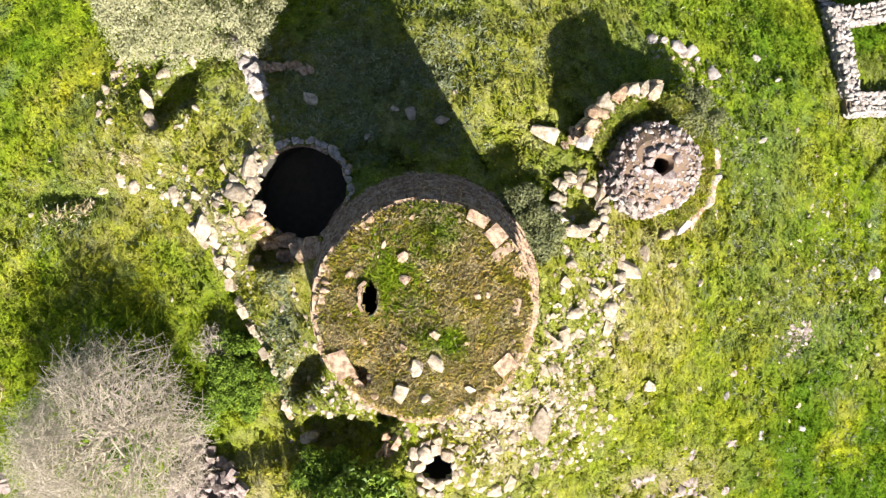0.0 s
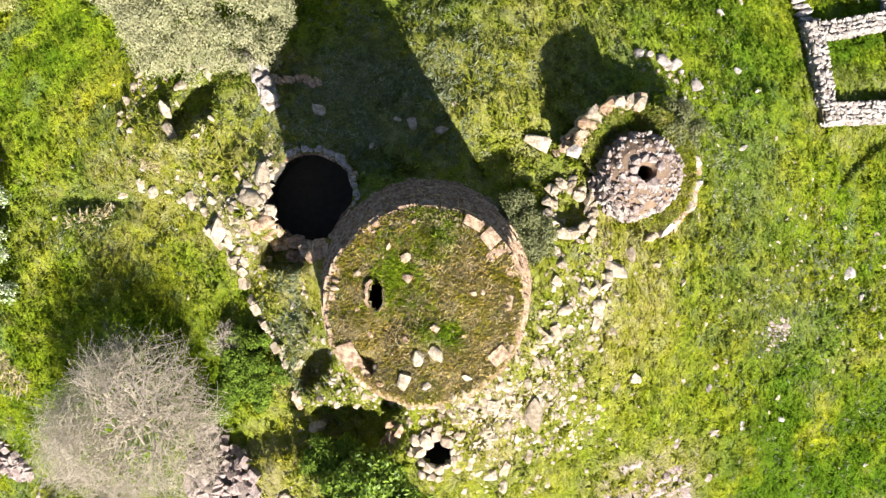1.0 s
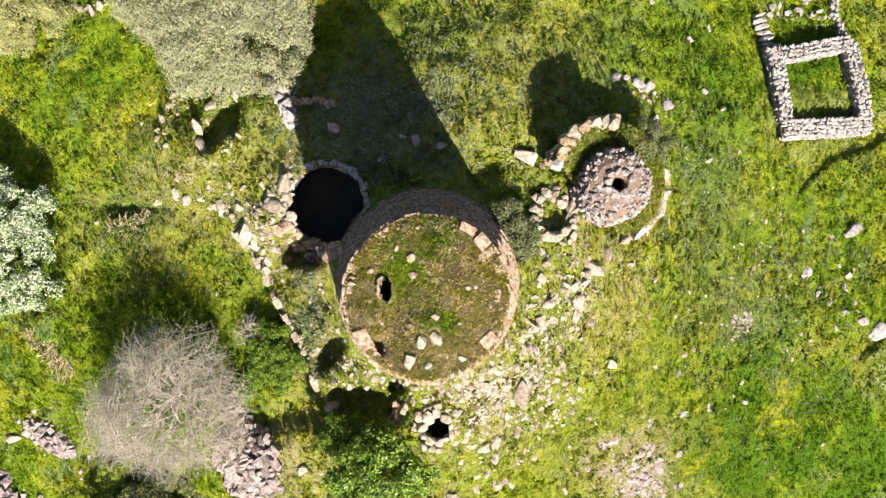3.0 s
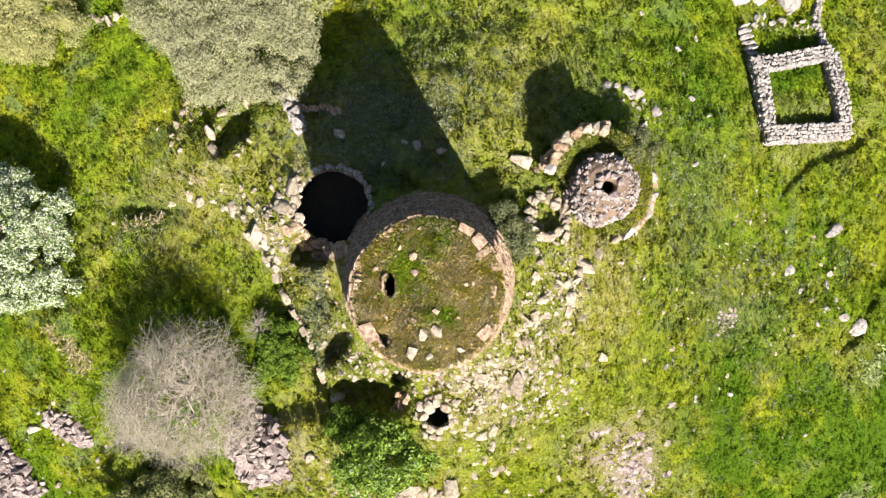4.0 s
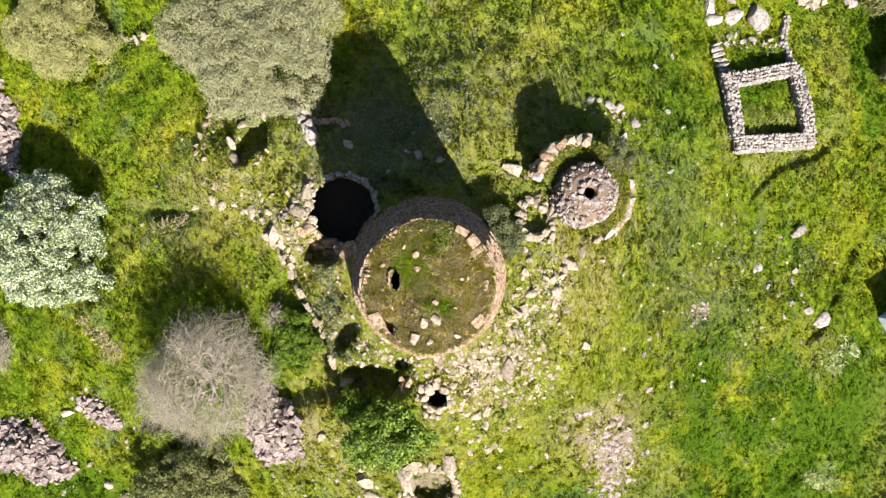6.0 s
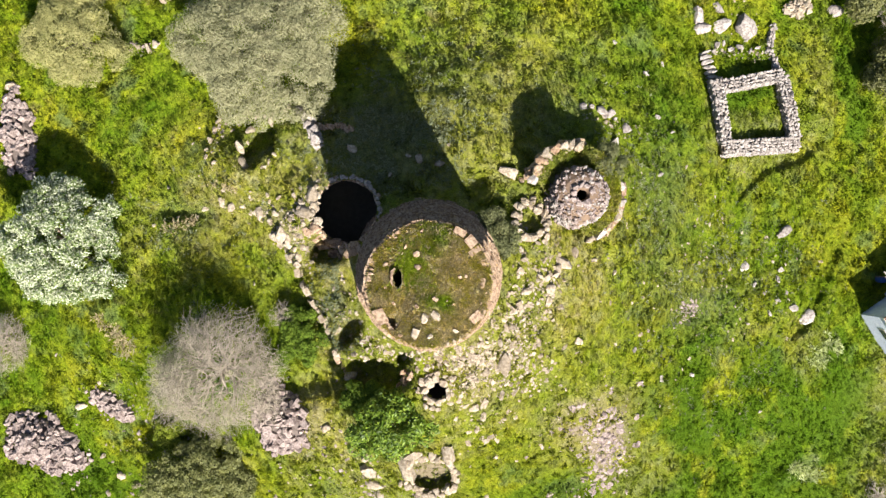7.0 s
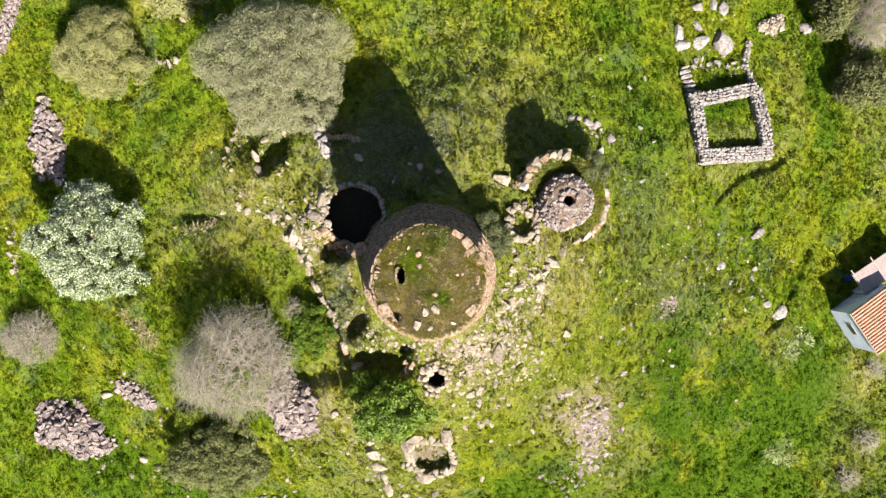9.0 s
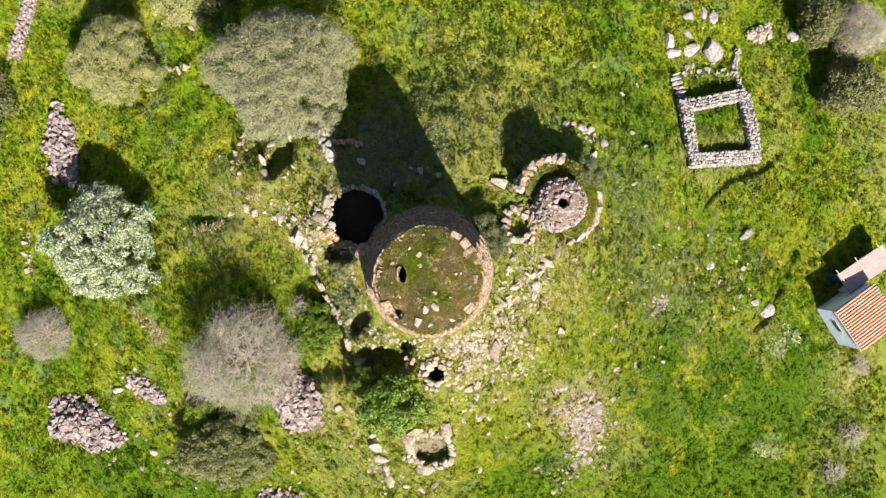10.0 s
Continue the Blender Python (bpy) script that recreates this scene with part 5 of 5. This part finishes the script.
# ---- small tiled house with a lean-to ----
def build_house():
    ax, ay = 36.24, -5.63
    z0 = gz(37, -6, False) - 0.1
    yaw = math.atan2(2.64, 3.91)
    t = thing("small_house", (ax, ay, z0), "small whitewashed shed with a terracotta roof", "house")
    t.rotation_euler = (0, 0, yaw)
    W, L, H1, H2 = 4.72, 4.43, 3.35, 2.85
    th = 0.25

    def slab(name, size, at, mat, label="", bevel=0.015):
        return part(name, box_bm(size, at, 0, bevel), mat, t, label)
    slab("west_wall", (th, L - 0.2, H1 + 0.6), (0.22, -L / 2, H1 / 2 - 0.4), PLASTER)
    slab("east_wall", (th, L - 0.2, H2 + 0.6), (W - 0.22, -L / 2, H2 / 2 - 0.4), PLASTER)
    for name, yy in (("north_wall", -0.22), ("south_wall", -L + 0.22)):
        bm = box_bm((W - 0.69, th, H2 + 0.6), (W / 2, yy, H2 / 2 - 0.4), 0, 0)
        for v in bm.verts:
            if v.co.z > 0:
                v.co.z = H1 - (H1 - H2) * v.co.x / W - 0.1
        part(name, bm, PLASTER, t)
    # roof deck, then the rows of tiles
    bm = box_bm((W, L, 0.08), (W / 2, -L / 2, 0), 0, 0)
    for v in bm.verts:
        v.co.z += H1 - (H1 - H2) * v.co.x / W + 0.02
    deck = part("roof_deck", bm, material("dark_tile_bed", plain((0.26, 0.10, 0.06), 0.3, 3.0, 0.3)), t)
    n = 16
    tile = bmesh.new()
    for side in (0, 1):
        x = W if side else 0.0
        for k in range(6):
            a = math.pi * k / 5
            tile.verts.new((x, math.cos(a) * 0.10, math.sin(a) * 0.10 - (H1 - H2) * x / W))
    tile.verts.ensure_lookup_table()
    for k in range(5):
        tile.faces.new((tile.verts[k], tile.verts[k + 1], tile.verts[k + 7], tile.verts[k + 6]))
    me = from_bm("cover_tile", tile, ROOF_TILE)
    for k in range(n):
        hang("cover_tile", me, t, (0, -0.12 - k * (L - 0.24) / (n - 1), H1 + 0.06))
    slab("eave_board", (0.07, L, 0.16), (-0.04, -L / 2, H1 + 0.02), TIMBER)
    win = slab("window", (0.06, 1.2, 0.75), (0.085, -2.0, 1.7), TIMBER, "small window with a dark pane")
    part("pane", box_bm((0.02, 1.0, 0.6), (0.05, -2.0, 1.7), 0, 0), DARK_GLASS, win)
    # lean-to
    lt = thing("lean_to", (ax, ay, z0), "open lean-to with a flat pinkish roof on poles", "shed")
    lt.rotation_euler = (0, 0, yaw)
    H = 1.85
    part("roof_slab", box_bm((5.1, 2.1, 0.12), (5.3, 1.1, H), 0, 0.02), CONCRETE, lt)
    for x in (2.9, 5.0, 7.4):
        pole = ring_bm([(0.05, -0.4), (0.045, H - 0.08)], 8, True)
        bmesh.ops.translate(pole, vec=(x, 2.0, 0), verts=pole.verts)
        part("pole", pole, BARK, lt, "dark wooden pole")
        part("beam", box_bm((0.09, 1.5, 0.09), (x, 1.85, H + 0.11), 0.03, 0.01), TIMBER, lt, "pale timber end standing out from the roof")
    part("back_wall", box_bm((4.9, 0.2, H + 0.2), (5.3, 0.12, H / 2 - 0.2), 0, 0), PLASTER, lt)
    barrel = thing("plastic_barrel", (37.75, -2.6, gz(37.75, -2.6)), "blue plastic barrel standing by the lean-to", "barrel")
    part("drum", ring_bm([(0.02, 0), (0.26, 0.02), (0.29, 0.25), (0.30, 0.45), (0.29, 0.65), (0.26, 0.88), (0.22, 0.9)], 20, True), BLUE_PLASTIC, barrel)
    part("lid", ring_bm([(0.24, 0.89), (0.24, 0.94), (0.05, 0.95)], 20, True), BLUE_PLASTIC, barrel)
    return t


build_house()
# ---- loose rocks in the grass ----
SCATTER = random.Random(81)


def blocks(rows, mat, label, group, rnd, sink=0.10):
    for x, y, s in rows:
        s = s * (0.85 if s < 1.0 else 1.0)
        loose_stone("fallen_block", (x, y, gz(x, y) + s * sink), (s * rnd.uniform(0.9, 1.25), s * rnd.uniform(0.65, 0.95), s * rnd.uniform(0.4, 0.6)), mat, label, group, rnd=rnd, tilt=0.12)


blocks(((-15.5, 3.1, 0.8), (-16.3, 3.6, 0.7), (-18.2, 3.2, 0.8), (-13.2, 2.7, 0.9), (-12.3, 2.0, 0.6), (-11.8, 2.5, 0.6), (-11.6, 3.7, 0.55), (-11.4, 0.9, 1.1), (-10.9, 0.5, 0.7), (-10.0, 0.9, 0.6), (-10.5, 0.0, 0.5), (-9.6, 2.6, 1.0), (-9.9, 3.2, 0.7), (-9.2, 3.8, 1.1), (-8.7, 1.9, 0.9), (-8.9, 3.1, 0.9), (-10.7, 2.1, 0.5), (-7.2, -7.5, 0.85), (-6.6, -9.3, 0.9), (-6.5, -10.1, 0.7), (-12.5, 3.9, 0.5), (-10.5, 3.8, 0.5)), PALE_STONE, "pale block on the bastion's broken edge", "bastion blocks", SCATTER)
blocks(((8.7, -1.0, 1.15), (8.3, -1.4, 0.8), (9.6, -0.2, 0.8), (8.1, -1.8, 0.8), (7.5, -2.0, 0.7), (7.7, -2.8, 0.95), (7.6, -3.7, 0.75), (5.9, -2.9, 0.9), (5.5, -1.5, 0.7), (5.5, -4.0, 0.85), (5.0, -4.3, 0.7), (4.9, -5.3, 0.75), (7.0, -1.9, 0.6), (4.5, -5.4, 0.6), (4.1, -6.4, 0.6), (4.8, -7.5, 0.6), (4.4, -7.9, 1.3), (10.0, -6.7, 0.8), (8.5, -4.1, 0.6), (2.4, -7.4, 0.7), (3.1, -8.4, 0.7), (2.2, -9.1, 0.6), (3.1, -10.7, 0.8), (4.3, -10.3, 0.7), (2.6, -6.5, 0.5), (11.2, -0.8, 0.5), (12.9, -1.7, 0.5), (5.6, 0.0, 0.5), (5.8, -0.7, 0.6)), PALE_STONE, "pale block fallen from the tower", "fallen blocks", SCATTER)
blocks(((-14.9, 7.5, 1.0), (-14.6, 6.3, 1.1), (-14.5, 8.0, 0.5), (-14.2, 8.9, 0.8), (-12.6, 9.5, 0.8), (-12.6, 9.9, 0.6), (-11.4, 10.5, 0.7), (-10.2, 10.4, 0.9), (-9.6, 9.5, 1.1), (-9.1, 8.7, 1.0), (-17.4, 8.2, 0.6), (-17.1, 9.1, 0.6), (-16.9, 9.8, 0.6), (-17.6, 7.5, 0.45), (-17.6, 6.9, 0.45), (-14.9, 10.0, 0.6), (-13.8, 9.9, 0.5), (-12.1, 6.9, 0.45), (-12.4, 6.3, 0.45), (-12.8, 5.9, 0.45), (-6.35, 7.2, 0.8), (-1.55, 6.5, 0.7), (-2.3, 6.7, 0.4), (-0.1, 6.1, 0.7), (-3.6, 5.3, 0.4), (0.6, 7.4, 0.35)), PALE_STONE, "weathered block round a small sunken room", "room blocks", SCATTER)
blocks(((-2.5, -16.4, 1.5), (-2.7, -15.6, 1.2), (-1.9, -15.0, 1.3), (0.5, -14.8, 1.3), (-0.6, -14.9, 0.8), (-1.2, -18.8, 1.3), (-3.0, -17.6, 0.8), (1.2, -17.2, 0.7), (0.7, -18.2, 0.7), (-5.6, -15.6, 0.9), (-5.4, -16.7, 1.1), (-5.0, -17.9, 1.2), (-4.6, -18.9, 1.0), (-4.3, -20.1, 1.2), (-2.9, -20.7, 0.8), (-1.6, -21.1, 0.8), (-0.4, -20.5, 0.8), (3.5, -19.0, 0.9), (2.0, -14.0, 0.6), (2.6, -12.8, 0.8), (3.7, -13.6, 0.7), (2.3, -11.0, 0.8), (3.0, -11.7, 0.7), (3.6, -9.2, 0.5)), PALE_STONE, "pale block lying near the sunken ring", "ring blocks", SCATTER)
blocks(((31.1, -5.8, 1.25), (28.3, 1.4, 1.15), (24.6, -1.4, 1.0), (29.5, -4.9, 0.9), (27.9, -2.5, 0.7), (28.1, -1.7, 0.6), (25.7, 18.7, 2.2), (23.5, 18.7, 1.7), (21.2, 19.2, 1.3), (21.4, 18.1, 1.3), (23.1, 20.1, 1.0), (33.5, 20.3, 1.6), (23.1, 21.8, 1.0), (25.7, 21.9, 1.2), (24.7, 22.3, 1.0), (16.1, 13.8, 0.6), (16.9, 10.3, 0.6), (20.0, -10.0, 0.5), (14.7, -7.6, 0.5), (17.3, -10.1, 0.6), (26.9, -13.7, 0.4), (25.1, -6.1, 0.5), (18.0, 9.1, 0.5), (17.7, 14.8, 0.45), (13.7, 16.3, 0.4), (16.8, 5.7, 0.6), (13.1, 8.0, 0.9), (14.2, 9.25, 0.95), (12.2, 10.5, 1.0), (11.4, 10.8, 0.6), (12.9, 10.3, 0.9), (13.3, 9.9, 0.5), (10.7, 10.75, 0.8), (12.5, 10.1, 0.45), (22.9, 16.9, 0.7), (23.6, 17.2, 0.5), (24.3, 16.7, 0.6), (25.0, 16.9, 0.8), (25.9, 16.6, 0.6), (26.6, 16.9, 0.5), (27.4, 16.6, 0.7), (22.5, 16.2, 0.6), (25.6, 17.5, 0.5), (27.9, -4.2, 0.6), (26.6, -3.6, 0.55), (27.2, -5.3, 0.5), (25.7, -2.9, 0.5), (28.8, -3.6, 0.45)), WALL_STONE, "pale boulder sunk in the meadow grass", "field boulders", SCATTER)
blocks(((-26.5, -18.8, 0.9), (-25.1, -19.6, 0.8), (-27.9, -20.5, 0.6), (-13.0, -19.6, 0.6), (-28.3, -12.1, 0.6), (-29.8, -13.0, 1.0), (-35.5, 13.5, 1.1), (-23.5, 16.1, 0.9), (-24.5, 16.4, 0.8), (-22.9, 16.4, 0.8), (-22.5, 20.1, 0.8), (-8.6, 20.3, 0.6), (-35.4, -8.3, 0.5), (-12.7, -15.1, 0.6), (-8.5, -13.3, 0.8), (-38.6, 0.7, 0.9), (-38.7, -0.4, 0.8), (-38.5, -2.0, 0.7), (-28.1, -17.2, 0.7)), PALE_STONE, "pale stone of a lost field wall", "field wall stones", SCATTER)


def rubble(name, n, spots, lo, hi, mat, seed, label, singles=0):
    """Stones strewn round spots (x, y, spread x, spread y, turn, weight); the first ones are things of their own."""
    r = np.random.default_rng(seed)
    w = np.array([s[5] for s in spots], float)
    pick = r.choice(len(spots), n, p=w / w.sum())
    S = np.array(spots)[pick]
    u, v = r.normal(0, 1, n) * S[:, 2], r.normal(0, 1, n) * S[:, 3]
    c, s = np.cos(np.radians(S[:, 4])), np.sin(np.radians(S[:, 4]))
    x, y = S[:, 0] + u * c - v * s, S[:, 1] + u * s + v * c
    ok = ((x - TOWER[0]) ** 2 + (y - TOWER[1]) ** 2 > 4.7 ** 2) & ((x - PIT[0]) ** 2 + (y - PIT[1]) ** 2 > 2.2 ** 2) & ((x - SOUTH_HOLE[0]) ** 2 + (y - SOUTH_HOLE[1]) ** 2 > 0.6) & ((x - EAST[0]) ** 2 + (y - EAST[1]) ** 2 > 3.3 ** 2)
    x, y = x[ok], y[ok]
    d = lo + (hi - lo) * r.uniform(0, 1, len(x)) ** 3
    z = ground_z(x, y) - d * r.uniform(0.03, 0.16, len(x))
    size = np.stack([d, d * r.uniform(0.65, 1, len(x)), d * r.uniform(0.32, 0.5, len(x))], -1)
    order = np.argsort(-d)
    rnd = random.Random(seed)
    for k in order[:singles]:
        loose_stone("fallen_block", (x[k], y[k], z[k]), size[k], mat, label, "fallen blocks", rnd=rnd)
    rest = order[singles:]
    me = stones_joined(name, np.stack([x, y, z], -1)[rest], size[rest], mat, r=r)
    tagged(new(name, me), "small loose stones strewn in the turf", "rubble", kind="stuff")


rubble("rubble", 1900, [(0.5, -7.4, 2.0, 0.5, 0, 3), (5.4, -5.6, 0.8, 1.2, 0, 2), (-4.4, -6.7, 1.0, 0.5, -30, 1.5), (4.5, -7.5, 1.8, 2.0, 0, 5), (1.5, -8.6, 1.8, 1.0, 0, 5), (3.2, -7.2, 1.0, 0.9, 20, 3), (6.2, -3.5, 0.9, 2.2, -8, 3.5), (7.5, -1.0, 0.7, 1.5, 0, 1.2), (8.0, -2.8, 0.25, 1.3, -15, 0.8), (3.0, -12, 1.5, 1.6, 0, 1.2), (7.2, -9.0, 1.4, 1.2, 0, 0.7)], 0.10, 0.52, PALE_STONE, 91, "pale block fallen from the tower", 40)
rubble("rubble", 700, [(-11.6, 2.6, 2.2, 0.5, -12, 3), (-10.4, 0.6, 0.5, 1.2, 25, 2), (-9.0, 3.2, 0.7, 1.2, 0, 3), (-8.9, -4.0, 0.5, 2.0, 12, 1.2), (-6.8, -5.0, 0.8, 1.8, 0, 2.0), (-15.5, 9.5, 1.8, 0.4, 10, 1.2), (-16.8, 8.0, 0.3, 1.2, 0, 0.8), (-5.6, -7.6, 1.0, 0.5, 0, 1)], 0.10, 0.5, PALE_STONE, 92, "pale block of the ruined bastion", 25)
rubble("rubble", 520, [(12.8, -15.3, 1.2, 1.6, 15, 3), (13.5, -17, 1.0, 1.2, 0, 1.5), (11, -13, 2.0, 1.0, 20, 1), (11.5, -19.5, 1.5, 1.0, 0, 1)], 0.16, 0.75, HEAP_STONE, 93, "pinkish stone on bare earth", 40)
rubble("rubble", 800, [(12.6, 9.6, 1.3, 0.4, -15, 1.0), (16, -2, 5, 6, 0, 3), (25, -2.5, 3.5, 2.0, 0, 2), (20, 2, 5, 6, 0, 2.5), (-24, -13, 4, 0.7, -18, 1.5), (-8, -18, 2.5, 1.5, 0, 1), (25, 16.2, 1.8, 0.3, 0, 1.2), (24, 20.5, 2, 1.5, 0, 0.8), (-20, 4, 6, 5, 0, 0.6)], 0.08, 0.42, PALE_STONE, 94, "small pale stone in the meadow", 25)
rubble("rubble", 120, [(19.5, -4.8, 0.55, 0.35, 30, 1)], 0.12, 0.42, HEAP_STONE, 95, "stone of a small heap", 0)
rubble("rubble", 260, [(-38.3, 0.3, 0.35, 2.4, 5, 2), (-39.0, 20.5, 0.5, 2.5, -12, 2), (-24, 16.2, 1.3, 0.25, -5, 0.8), (-26.8, -12.7, 1.6, 0.6, -25, 1.5), (-5.5, -17.8, 0.5, 1.2, 10, 1.2), (-14.8, -22.4, 1.6, 0.6, 0, 0.8)], 0.15, 0.6, HEAP_STONE, 96, "stone of a fallen field wall", 15)
rubble("rubble", 420, [(-9.5, -15.0, 2.0, 2.5, 0, 2), (-25, -15, 4, 2.5, -20, 2), (-4.5, -19, 1.8, 1.8, 0, 1.5), (-27, -20.5, 4, 1.0, -10, 1), (14, -12, 3, 3, 0, 1)], 0.10, 0.42, HEAP_STONE, 97, "small pinkish stone in the rough grass", 12)
